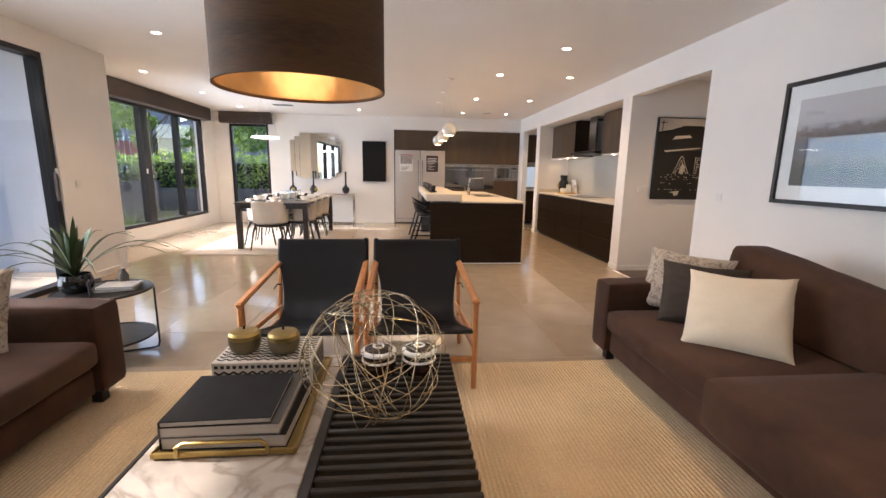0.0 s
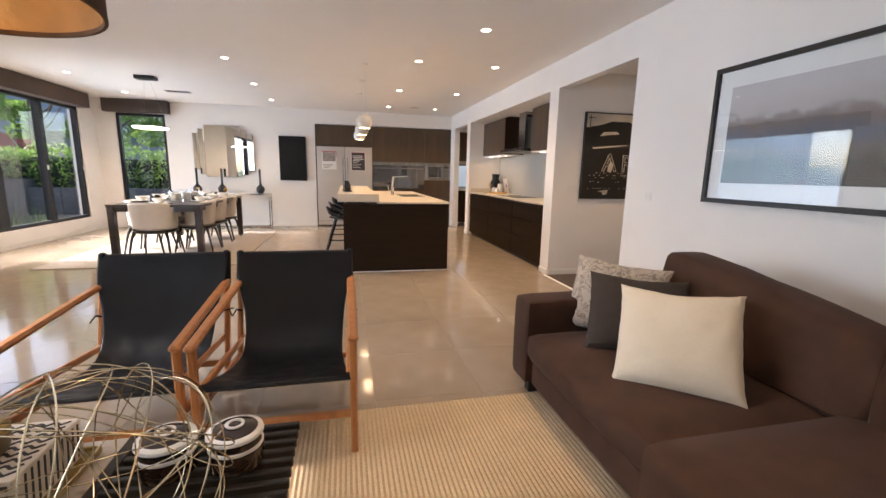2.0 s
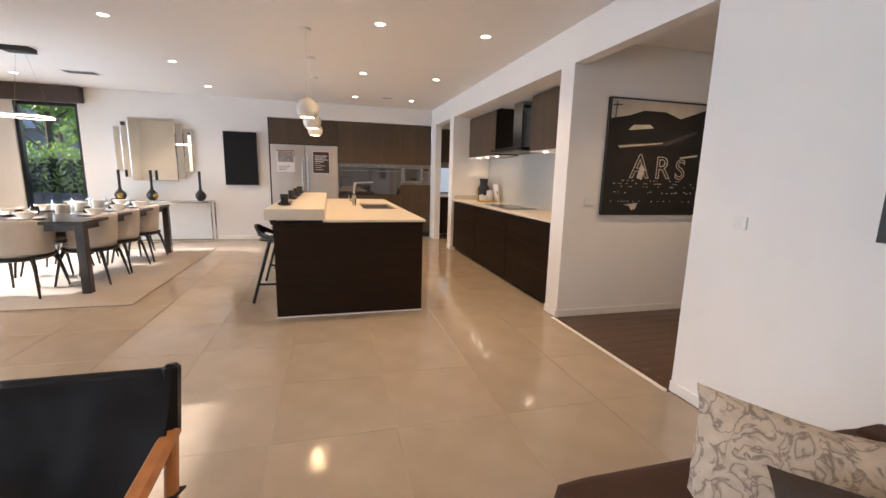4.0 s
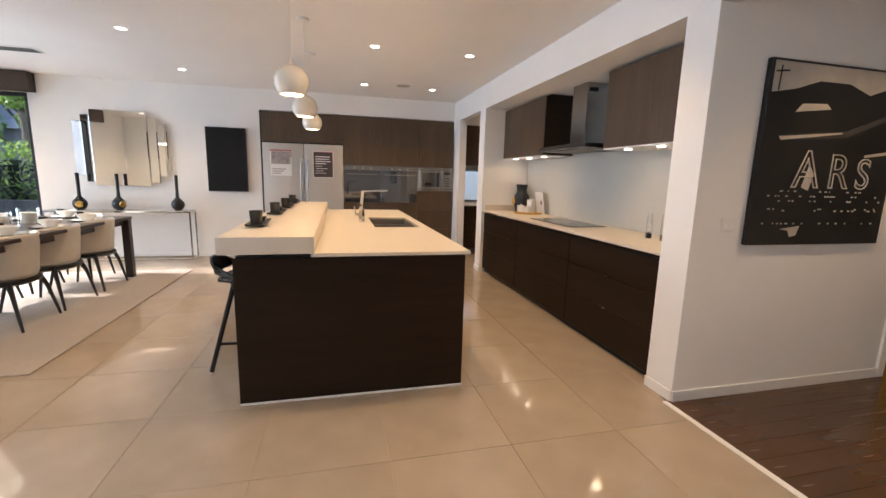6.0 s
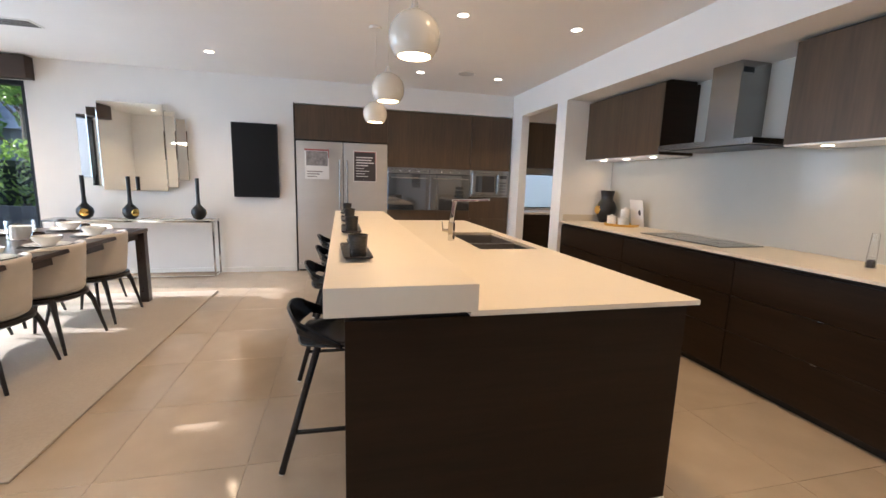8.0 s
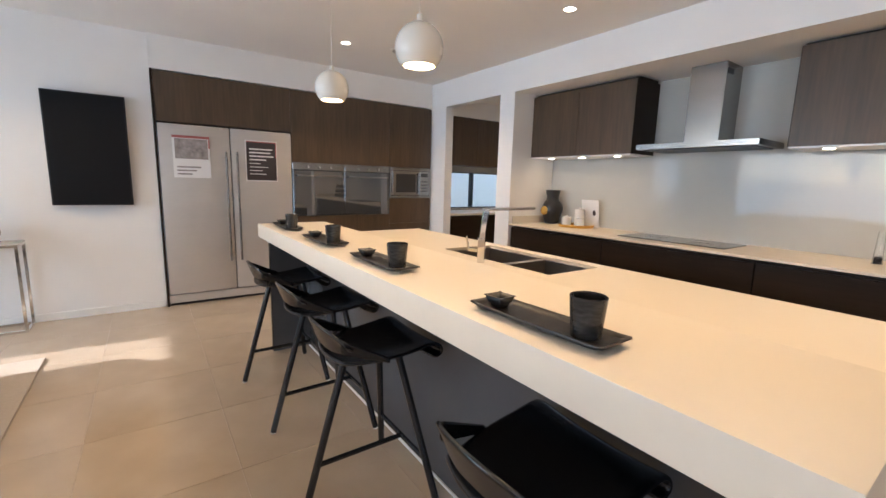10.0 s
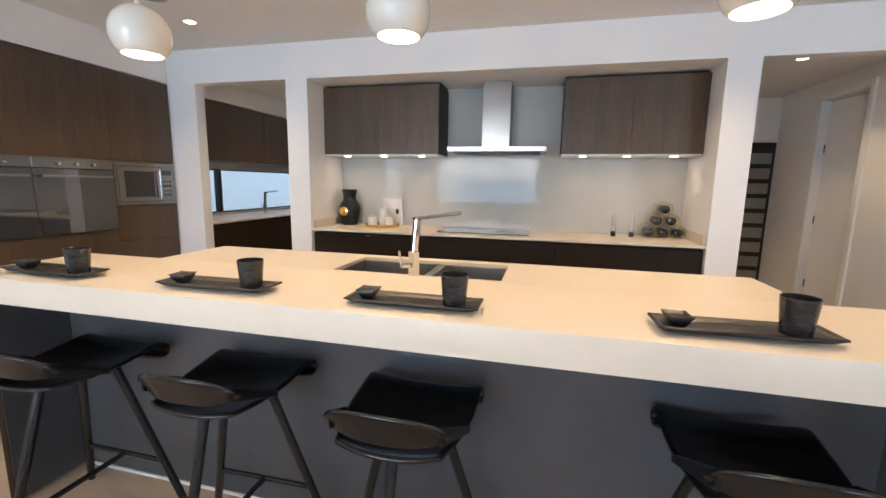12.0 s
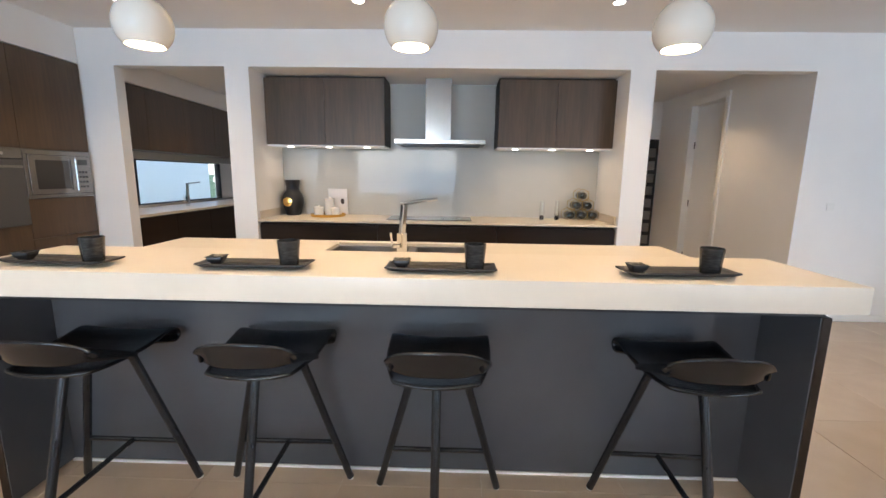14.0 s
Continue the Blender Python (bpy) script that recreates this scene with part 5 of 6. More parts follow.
for i, (y, r) in enumerate(((6.53, 2), (7.40, 0), (8.10, 1), (8.85, -2))):
    mt = pose(0.43, y, 1.0205, 0, 0, r)
    for j, (o, off) in enumerate(((t0, (0, 0, 0)), (c0, (0.002, -0.125, 0.0068)), (d0, (0.0, 0.148, 0.0068)))):
        mm = mt @ pose(*off, 0, 0, (20 if j == 1 else 3) * i) if j else mt
        if i == 0:
            o.matrix_basis = mm
        else:
            copy_thing(o, mm)

# ---- things in the cooking niche ----
GOLD = mat("polished_gold", (0.75, 0.48, 0.14), 0.18, 1.0, vary=0.05)
VASEB = mat("black_ceramic", (0.012, 0.011, 0.012), 0.3, vary=0.2)
PORC = mat("white_porcelain", (0.74, 0.71, 0.66), 0.2, vary=0.03)
CLEAR = glass("clear_glass", (0.97, 0.98, 0.98))
bv = thing("black_vase", pose(3.55, 9.155, 0.9205), "tall black ceramic vase with a gold medallion", "vase")
part("body", lathe(bmesh.new(), [(0, 0), (0.075, 0), (0.085, 0.02), (0.115, 0.13), (0.118, 0.18), (0.10, 0.235), (0.072, 0.275), (0.07, 0.31), (0.085, 0.385), (0.078, 0.388), (0.062, 0.31), (0, 0.30)], 30), VASEB, bv)
md = lathe(bmesh.new(), [(0.052, 0.0), (0.05, 0.006), (0.03, 0.010), (0, 0.011)], 24)
for v in md.verts:
    v.co = Vector((-0.112 - v.co.z, v.co.x + 0.02, 0.15 + v.co.y))
part("medallion", md, GOLD, bv, "round gold medallion")
gt = thing("gold_tray", pose(3.47, 8.74, 0.9205), "round gold tray holding white canisters", "tray")
part("dish", lathe(bmesh.new(), [(0, 0.004), (0.18, 0.004), (0.184, 0.0), (0.19, 0.028), (0.186, 0.028), (0.18, 0.01), (0, 0.01)], 40), GOLD, gt)
for x, y, r, h in ((3.40, 8.82, 0.052, 0.085), (3.40, 8.64, 0.045, 0.075), (3.50, 8.73, 0.052, 0.17)):
    cn = thing("canister", pose(x, y, 0.931), "white porcelain canister on the gold tray", "canister", "white canisters")
    part("jar", lathe(bmesh.new(), [(0, 0), (r, 0), (r, h), (r - 0.004, h + 0.002), (0, h + 0.002)], 24), PORC, cn)
    part("lid", lathe(bmesh.new(), [(r + 0.001, h + 0.0025), (r + 0.001, h + 0.012), (0.012, h + 0.016), (0.010, h + 0.028), (0, h + 0.03)], 24), PORC, cn)
cd = thing("recipe_card", pose(3.62, 8.66, 0.9205, 0, -10, 0), "white recipe card with a dark oval motif, leaning", "card")
part("board", boxes((0, 0.006, -0.105, 0.105, 0, 0.30)), PAPER, cd)
ov = lathe(bmesh.new(), [(0.02, 0), (0.02, 0.001), (0, 0.001)], 20)
for v in ov.verts:
    v.co = Vector((-v.co.z - 0.0005, v.co.x - 0.05, 0.16 + v.co.y * 1.6))
part("motif", ov, CHAR, cd)
for y in (6.40, 6.24):
    gc = thing("tall_candle_glass", pose(3.45, y, 0.9205), "tall slim glass with a dark stone base", "glass", "slim glasses")
    part("tube", lathe(bmesh.new(), [(0.026, 0.0), (0.022, 0.10), (0.018, 0.21), (0.0165, 0.21), (0.020, 0.10), (0.024, 0.0)], 18), CLEAR, gc)
    part("stones", lathe(bmesh.new(), [(0, 0.002), (0.021, 0.002), (0.021, 0.04), (0.012, 0.05), (0, 0.05)], 14), CHAR, gc)
wrk = thing("wine_rack", pose(3.50, 5.955, 0.9205), "hexagonal brass wire wine rack", "wine rack")
BOT = mat("dark_bottle_glass", (0.012, 0.014, 0.010), 0.12, vary=0.2, spec=0.8)
HX = 0.068
cells = [(-1, 0), (0, 0), (1, 0), (-0.5, 1), (0.5, 1), (0, 2)]
bottle0 = None
for cx, cz in cells:
    y, z = cx * HX * 1.80, 0.056 + cz * HX * 1.58
    for dx in (0.0, 0.16):
        part("hexagon", tube(bmesh.new(), [(dx, y + HX * math.sin(radians(60 * k)), z + HX * math.cos(radians(60 * k)) * 1.0) for k in range(6)], 0.0032, 6, closed=True), BRASS, wrk)
    for k in (1, 3, 5):
        part("spacer", tube(bmesh.new(), [(0, y + HX * math.sin(radians(60 * k)), z + HX * math.cos(radians(60 * k))), (0.16, y + HX * math.sin(radians(60 * k)), z + HX * math.cos(radians(60 * k)))], 0.0025, 5), BRASS, wrk)
    mm = pose(3.475, 5.955 + y, 0.9205 + z - 0.006)
    if bottle0 is None:
        bottle0 = thing("wine_bottle", mm, "dark wine bottle lying in the rack", "bottle", "bottles in the rack")
        b = lathe(bmesh.new(), [(0, 0), (0.028, 0.0), (0.037, 0.006), (0.037, 0.17), (0.030, 0.20), (0.014, 0.205), (0.014, 0.212), (0, 0.212)], 20)
        for v in b.verts:
            v.co = Vector((v.co.z, v.co.x, v.co.y))
        bmesh.ops.recalc_face_normals(b, faces=b.faces[:])
        part("glass", b, BOT, bottle0)
    else:
        copy_thing(bottle0, mm)

# ---- dining area ----
DRUG = mat("pale_wool_rug", (0.37, 0.315, 0.26), 0.95, grain=60, vary=0.12, bump=0.5, bump_scale=400)
tagged(obj("dining_rug", boxes((-3.45, -1.05, 6.65, 9.9, 0.0005, 0.012), bevel=0.004), DRUG), "pale beige wool rug under the dining table", "rug")
DW = mat("dark_walnut", (0.032, 0.018, 0.013), 0.3, grain=9, vary=0.35, stretch=(3, 0.5, 3))
tx0, tx1, ty0, ty1, TZ = -2.78, -1.60, 7.12, 9.58, 0.785
dt = thing("dining_table", pose(0, 0, 0.012), "dark walnut dining table laid for guests", "dining table")
part("tabletop", boxes((tx0, tx1, ty0, ty1, TZ - 0.047, TZ - 0.012), bevel=0.004), DW, dt)
part("apron", boxes((tx0 + 0.06, tx1 - 0.06, ty0 + 0.05, ty1 - 0.05, TZ - 0.115, TZ - 0.048)), DW, dt)
for x in (tx0 + 0.05, tx1 - 0.05):
    for y in (ty0 + 0.05, ty1 - 0.05):
        part("leg", boxes((x - 0.042, x + 0.042, y - 0.042, y + 0.042, 0, TZ - 0.048), bevel=0.004), DW, dt)
CREAM = mat("cream_leather", (0.66, 0.60, 0.52), 0.5, grain=14, vary=0.06, bump=0.12, bump_scale=300)
CHL = mat("black_brown_legs", (0.014, 0.011, 0.010), 0.38, vary=0.2)


def dining_chair(m):
    """Faces local +y."""
    c = thing("dining_chair", m, "cream leather tub dining chair with dark tapered legs", "dining chair", "chairs round the table")

    def shell(u, v):
        a = radians(-90 + u * 112)
        t = (v + 1) / 2
        fl = 1 + 0.10 * t
        top = 0.80 - 0.15 * max(0, abs(u) - 0.45) ** 1.4 * 2.0
        z = 0.43 + (top - 0.43) * t
        return (0.262 * math.cos(a) * fl, 0.232 * math.sin(a) * (1 + 0.16 * t) - 0.0, z)
    s = part("backrest", sheet(bmesh.new(), shell, 28, 8), CREAM, c)
    thick(s, 0.03, 1)
    part("seat", lathe(bmesh.new(), [(0, 0.415), (0.225, 0.415), (0.245, 0.43), (0.245, 0.455), (0.22, 0.475), (0, 0.482)], 32), CREAM, c)
    part("seat_frame", lathe(bmesh.new(), [(0, 0.372), (0.235, 0.372), (0.27, 0.39), (0.272, 0.414), (0, 0.414)], 32), CHL, c)
    for sx in (-1, 1):
        for sy in (-1, 1):
            part("leg", tube(bmesh.new(), [(sx * 0.19, sy * 0.17, 0.40), (sx * 0.225, sy * 0.205, 0.30), (sx * 0.262, sy * 0.262, 0.0)], 0.024, 8, r_end=0.011), CHL, c)
    return c


dc = dining_chair(pose(-2.25, 7.26, 0.012, 0, 0, 0))
for x, y, r in ((-1.86, 7.75, 92), (-1.86, 8.36, 88), (-1.86, 9.04, 90), (-2.52, 7.75, -90), (-2.52, 8.36, -88), (-2.52, 9.04, -91), (-2.19, 9.48, 180)):
    copy_thing(dc, pose(x, y, 0.012, 0, 0, r))
# table settings
MATT = mat("black_placemat", (0.02, 0.019, 0.018), 0.7, vary=0.2)
zt = TZ + 0.0005
sets = [(-2.19, 7.32), (-1.79, 7.78), (-1.79, 8.36), (-1.79, 8.98), (-2.59, 7.78), (-2.59, 8.36), (-2.59, 8.98), (-2.19, 9.38)]
protos = {}
for i, (x, y) in enumerate(sets):
    for nm, dx, dy, z in (("placemat", 0, 0, zt), ("dinner_plate", 0, 0, zt + 0.0035), ("bowl", 0, 0, zt + 0.021), ("tumbler", 0.14, 0.15, zt)):
        mm = pose(x + (dx if x < -2.19 else -dx), y + dy, z)
        if nm in protos:
            copy_thing(protos[nm], mm)
            continue
        if nm == "placemat":
            o = thing(nm, mm, "round dark placemat on the dining table", "placemat", "table settings")
            part("disc", lathe(bmesh.new(), [(0, 0), (0.17, 0), (0.17, 0.003), (0, 0.003)], 28), MATT, o)
        elif nm == "dinner_plate":
            o = thing(nm, mm, "white porcelain dinner plate on a placemat", "plate", "table settings")
            part("disc", lathe(bmesh.new(), [(0, 0), (0.08, 0), (0.14, 0.014), (0.14, 0.017), (0.085, 0.006), (0, 0.006)], 30), PORC, o)
        elif nm == "bowl":
            o = thing(nm, mm, "white porcelain bowl standing on a plate", "bowl", "table settings")
            part("cup", lathe(bmesh.new(), [(0, -0.012), (0.045, -0.012), (0.05, 0.0), (0.085, 0.032), (0.095, 0.06), (0.091, 0.06), (0.07, 0.022), (0, 0.008)], 28), PORC, o)
        else:
            o = thing(nm, mm, "smoky brown glass tumbler on the table", "glass", "table settings")
            part("glass", lathe(bmesh.new(), [(0, 0), (0.03, 0), (0.042, 0.03), (0.044, 0.06), (0.036, 0.09), (0.034, 0.09), (0.04, 0.05), (0, 0.008)], 20), JAR, o)
        protos[nm] = o
WAX = mat("white_wax", (0.80, 0.76, 0.68), 0.5, vary=0.03)
h0 = None
for y in (7.95, 8.35, 8.75):
    mm = pose(-2.19, y, zt)
    if h0 is None:
        h0 = thing("hurricane_candle", mm, "white pillar candle in a clear glass cylinder", "candle", "candles on the dining table")
        part("cylinder", lathe(bmesh.new(), [(0, 0), (0.092, 0), (0.092, 0.16), (0.089, 0.16), (0.089, 0.006), (0, 0.006)], 28), CLEAR, h0)
        part("candle", lathe(bmesh.new(), [(0, 0.0065), (0.068, 0.0065), (0.068, 0.112), (0.06, 0.115), (0, 0.11)], 28), WAX, h0)
    else:
        copy_thing(h0, mm)
# ring pendant
LED = glow("led_ring", (1.0, 0.90, 0.74), 4.0)
rg = thing("ring_pendant", pose(-2.58, 8.28, 0), "slim glowing LED ring pendant above the dining table", "pendant lamp")
part("canopy", boxes((-0.14, 0.14, -0.08, 0.08, H - 0.055, H - 0.0005), bevel=0.004), FRAME_BLACK, rg)
RR = 0.225
part("ring", lathe(bmesh.new(), [(RR, 1.905), (RR + 0.012, 1.905), (RR + 0.012, 1.93), (RR, 1.93), (RR, 1.905)], 56), WHITE_PL, rg)
part("light_strip", lathe(bmesh.new(), [(RR - 0.001, 1.903), (RR + 0.013, 1.903), (RR + 0.0135, 1.915), (RR + 0.012, 1.9165)], 56), LED, rg)
for a in (30, 150, 270):
    part("wire", tube(bmesh.new(), [(RR * math.cos(radians(a)), RR * math.sin(radians(a)), 1.93), (0.05 * math.cos(radians(a)), 0.05 * math.sin(radians(a)), H - 0.05)], 0.001, 5), STEEL, rg)
# mirror of stepped panels
MIR = mat("mirror_silver", (0.86, 0.88, 0.87), 0.015, 1.0, vary=0.0, rough_vary=0)
mr_ = thing("stepped_mirror", pose(-2.2, YB - 0.022, 0, 0, 0, -1.6) @ pose(2.2, 0, 0), "art deco wall mirror with stepped edges", "mirror")
for x0, x1, z0, z1, d in ((-2.60, -1.85, 1.12, 2.24, 0.034), (-2.72, -2.602, 1.17, 2.16, 0.026), (-1.848, -1.72, 1.17, 2.16, 0.026), (-2.84, -2.722, 1.27, 2.07, 0.018), (-1.718, -1.59, 1.27, 2.07, 0.018)):
    part("panel", boxes((x0, x1, -d, 0, z0, z1), bevel=0.009), MIR, mr_)
# console table and bottle vases
cs = thing("console_table", pose(0, 0, 0), "slim polished steel console table with a glass top", "console table")
cx0, cx1, cy0, cy1, cz = -3.17, -1.265, 10.66, 10.94, 0.765
for x in (cx0, cx1 - 0.022):
    for y in (cy0, cy1 - 0.022):
        part("leg", boxes((x, x + 0.022, y, y + 0.022, 0.022, cz - 0.03), bevel=0.001), CHROME, cs)
for z in (0.0, cz - 0.03):
    part("rail", boxes((cx0, cx1, cy0, cy0 + 0.022, z, z + 0.022), bevel=0.001), CHROME, cs)
    part("rail", boxes((cx0, cx1, cy1 - 0.022, cy1, z, z + 0.022), bevel=0.001), CHROME, cs)
    for x in (cx0, cx1 - 0.022):
        part("cross_rail", boxes((x, x + 0.022, cy0 + 0.0225, cy1 - 0.0225, z, z + 0.022), bevel=0.001), CHROME, cs)
part("top", boxes((cx0 + 0.001, cx1 - 0.001, cy0 + 0.001, cy1 - 0.001, cz - 0.0075, cz), bevel=0.001), SPLASH, cs)
v0 = None
for x, r in ((-2.76, 20), (-2.26, 60), (-1.47, 150)):
    mm = pose(x, 10.79, cz + 0.0005, 0, 0, r)
    if v0 is None:
        v0 = thing("bottle_vase", mm, "black round bottle vase with a long neck and gold face", "vase", "vases on the console")
        part("body", lathe(bmesh.new(), [(0, 0), (0.04, 0), (0.075, 0.03), (0.092, 0.085), (0.085, 0.13), (0.05, 0.17), (0.026, 0.20), (0.021, 0.28), (0.024, 0.54), (0.020, 0.54), (0.016, 0.3), (0, 0.3)], 28), VASEB, v0)
        md = lathe(bmesh.new(), [(0.05, 0.0), (0.048, 0.016), (0.03, 0.024), (0, 0.027)], 22)
        for v in md.verts:
            v.co = Vector((v.co.x, -0.070 - v.co.z, 0.085 + v.co.y))
        bmesh.ops.recalc_face_normals(md, faces=md.faces[:])
        part("gold_face", md, GOLD, v0, "hammered gold disc")
    else:
        copy_thing(v0, mm)
tv = thing("wall_panel_screen", pose(-1.054, YB - 0.002, 1.067), "tall black wall-mounted screen, switched off", "screen")
part("bracket", boxes((0.15, 0.43, -0.03, 0, 0.3, 0.7)), FRAME_BLACK, tv)
part("body", boxes((0, 0.585, -0.068, -0.03, 0, 1.0), bevel=0.004), BLACK_PL, tv)
part("glass", boxes((0.012, 0.573, -0.0695, -0.068, 0.012, 0.988)), mat("dark_screen_glass", (0.006, 0.006, 0.007), 0.45, vary=0.1, spec=0.2), tv)
# ceiling fittings
cv = thing("ceiling_vent", pose(-2.57, 9.55, H), "white slotted ceiling air vent", "air vent")
part("frame", boxes((-0.22, 0.22, -0.11, 0.11, -0.008, -0.0005), bevel=0.003), WHITE_PL, cv)
for k in range(5):
    part("slat", boxes((-0.2, 0.2, -0.085 + k * 0.038, -0.066 + k * 0.038, -0.012, -0.008)), GREYB, cv)
sp_ = thing("ceiling_speaker", pose(1.9, 9.87, H), "round white ceiling speaker grille", "speaker")
part("ring", lathe(bmesh.new(), [(0.10, -0.0005), (0.118, -0.0005), (0.118, -0.006), (0.10, -0.008), (0.10, -0.0005)], 32), WHITE_PL, sp_)
part("grille", lathe(bmesh.new(), [(0, -0.005), (0.10, -0.005), (0.10, -0.0005)], 32), mat("grey_grille", (0.45, 0.44, 0.42), 0.7, vary=0.1), sp_)
tagged(obj("alarm_sensor", boxes((-4.55, -4.49, YB - 0.05, YB - 0.001, 2.47, 2.56), bevel=0.012, seg=2), WHITE_PL), "small white alarm sensor in the corner by the window", "sensor")

# ---- outside ----
LAWN = mat("lawn", (0.05, 0.09, 0.02), 0.9, grain=30, vary=0.4, bump=0.6, bump_scale=60)
setting("ground", boxes((-400, -3.9, -300, 400, -0.6, -0.16), (-3.9, 400, 11.75, 400, -0.6, -0.16)), LAWN, "garden ground reaching the horizon", "ground")
PAVE = mat("grey_paving", (0.22, 0.21, 0.20), 0.7, vary=0.15)
setting("pavement", boxes((-9.6, -3.91, -4.0, 5.74, -0.155, -0.02)), PAVE, "grey outdoor terrace paving", "pavement")
RENDER_ = mat("pale_render", (0.60, 0.62, 0.66), 0.85, grain=4, vary=0.05, bump=0.2, bump_scale=120)
setting("wall_terrace", boxes((-7.2, XW - 0.21, 5.76, 5.9, -0.15, 2.75), (XW - 0.21, XL - 0.21, 5.58, 5.72, -0.15, 2.75)), RENDER_, "pale rendered terrace wall", "wall")
setting("roof_terrace", boxes((-4.6, XL - 0.21, -4.0, 5.9, 2.76, 2.95)), CEIL, "white roof eave above the sliding door", "roof")
FENCE = mat("dark_fence", (0.085, 0.09, 0.098), 0.7, grain=8, vary=0.25)
fn_ = thing("garden_fence", pose(0, 0, 0), "dark grey boarded garden fence", "fence")
for k in range(14):
    part("board", boxes((-7.35, -7.30, 5.6 + k * 0.72, 6.31 + k * 0.72, -0.16, 0.95), bevel=0.004), FENCE, fn_)
for k in range(12):
    part("board", boxes((-7.3 + k * 0.72, -6.59 + k * 0.72, 13.05, 13.10, -0.16, 0.75), bevel=0.004), FENCE, fn_)


def leaves(name, material, spots_, n, size, seed, label, cat):
    """A mass of small folded leaves scattered through ellipsoidal clumps."""
    rg_ = np.random.RandomState(seed)
    V, F = [], []
    w = np.array([s[3] * s[4] * s[5] for s in spots_]) ** 0.67
    cnt = np.maximum(1, (n * w / w.sum()).astype(int))
    for (x, y, z, a, b, c), k in zip(spots_, cnt):
        d = rg_.normal(size=(k, 3))
        d /= np.linalg.norm(d, axis=1)[:, None]
        r = rg_.uniform(0.55, 1.08, (k, 1)) ** 0.6
        P = np.array([x, y, z]) + d * r * np.array([a, b, c])
        for p in P:
            t1 = rg_.normal(size=3)
            t1 /= np.linalg.norm(t1)
            t2 = np.cross(t1, rg_.normal(size=3))
            t2 /= np.linalg.norm(t2)
            s = size * rg_.uniform(0.6, 1.35)
            i = len(V)
            V += [tuple(p - t1 * s), tuple(p + t2 * s * 0.42), tuple(p + t1 * s), tuple(p - t2 * s * 0.42)]
            F.append((i, i + 1, i + 2, i + 3))
    me = bpy.data.meshes.new(name)
    me.from_pydata(V, [], F)
    me.materials.append(material)
    return tagged(new(name, me), label, cat, kind="stuff")


def leafy(name, col, through_col):
    """A leaf that lets some light through."""
    m = mat(name, col, 0.45, grain=3, vary=0.5)
    N, L = m.node_tree.nodes, m.node_tree.links
    tr2, mx = N.new("ShaderNodeBsdfTranslucent"), N.new("ShaderNodeMixShader")
    tr2.inputs[0].default_value = (*through_col, 1)
    mx.inputs[0].default_value = 0.45
    L.new(N["Principled BSDF"].outputs[0], mx.inputs[1])
    L.new(tr2.outputs[0], mx.inputs[2])
    L.new(mx.outputs[0], N["Material Output"].inputs["Surface"])
    return m


HEDGE = leafy("hedge_leaf", (0.095, 0.18, 0.04), (0.28, 0.45, 0.08))
TREE = leafy("tree_leaf", (0.09, 0.17, 0.05), (0.24, 0.40, 0.09))
# near-black colour standing in for the shade deep among the leaves
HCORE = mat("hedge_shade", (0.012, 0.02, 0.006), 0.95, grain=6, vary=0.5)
rh = random.Random(5)
sp1 = [(-7.95 + rh.uniform(-0.12, 0.12), 5.4 + 0.42 * k + rh.uniform(-0.1, 0.1), z + rh.uniform(-0.1, 0.1), 0.42, 0.38, 0.36) for k in range(22) for z in (0.75, 1.35)]
leaves("hedge", HEDGE, sp1, 17000, 0.052, 11, "clipped green hedge along the garden fence", "hedge")
sp2 = [(-7.6 + 0.42 * k + rh.uniform(-0.1, 0.1), 13.55 + rh.uniform(-0.1, 0.1), z + rh.uniform(-0.1, 0.1), 0.38, 0.42, 0.38) for k in range(20) for z in (0.5, 1.05, 1.45)]
leaves("hedge", HEDGE, sp2, 14000, 0.055, 12, "clipped green hedge outside the narrow window", "hedge")
# plain dark blocks in the hedges, shade put in as colour
tagged(obj("hedge_shade_block", boxes((-8.15, -7.75, 5.3, 14.4, -0.1, 1.45), (-7.7, 1.0, 13.4, 13.75, -0.1, 1.5), bevel=0.1), HCORE), "dark block coloured as the shade inside the hedge", "hedge", kind="stuff")
rt = random.Random(8)
BARK = mat("bark", (0.10, 0.075, 0.05), 0.9, grain=12, vary=0.4, bump=0.6, bump_scale=40)
for tx, ty, hgt, sd in ((-11.5, 15.5, 4.2, 21), (-10.6, 19.0, 5.0, 22), (-7.0, 17.0, 5.5, 23), (-4.0, 16.5, 5.0, 24), (-9.0, 21.5, 6.0, 25)):
    tr_ = thing("tree", pose(tx, ty, -0.16), "leafy green garden tree behind the hedge", "tree")
    tk = bmesh.new()
    tube(tk, [(0, 0, 0), (0.05, 0.03, hgt * 0.35), (0.0, 0.1, hgt * 0.75)], 0.13, 8, r_end=0.05)
    for k in range(6):
        a = rt.uniform(0, 6.28)
        z = hgt * rt.uniform(0.3, 0.6)
        tube(tk, [(0.03, 0.05, z), (math.cos(a) * 0.7, math.sin(a) * 0.7, z + 0.6), (math.cos(a) * 1.1, math.sin(a) * 1.1, z + 1.2)], 0.045, 6, r_end=0.015)
    part("trunk", tk, BARK, tr_)
    sp3 = [(rt.gauss(0, 0.8), rt.gauss(0, 0.8), hgt * rt.uniform(0.4, 1.0), rt.uniform(0.3, 0.7), rt.uniform(0.3, 0.7), rt.uniform(0.25, 0.5)) for k in range(16)]
    cr_ = leaves("crown", TREE, sp3, 5000, 0.10, sd, "", "")
    cr_.parent = tr_
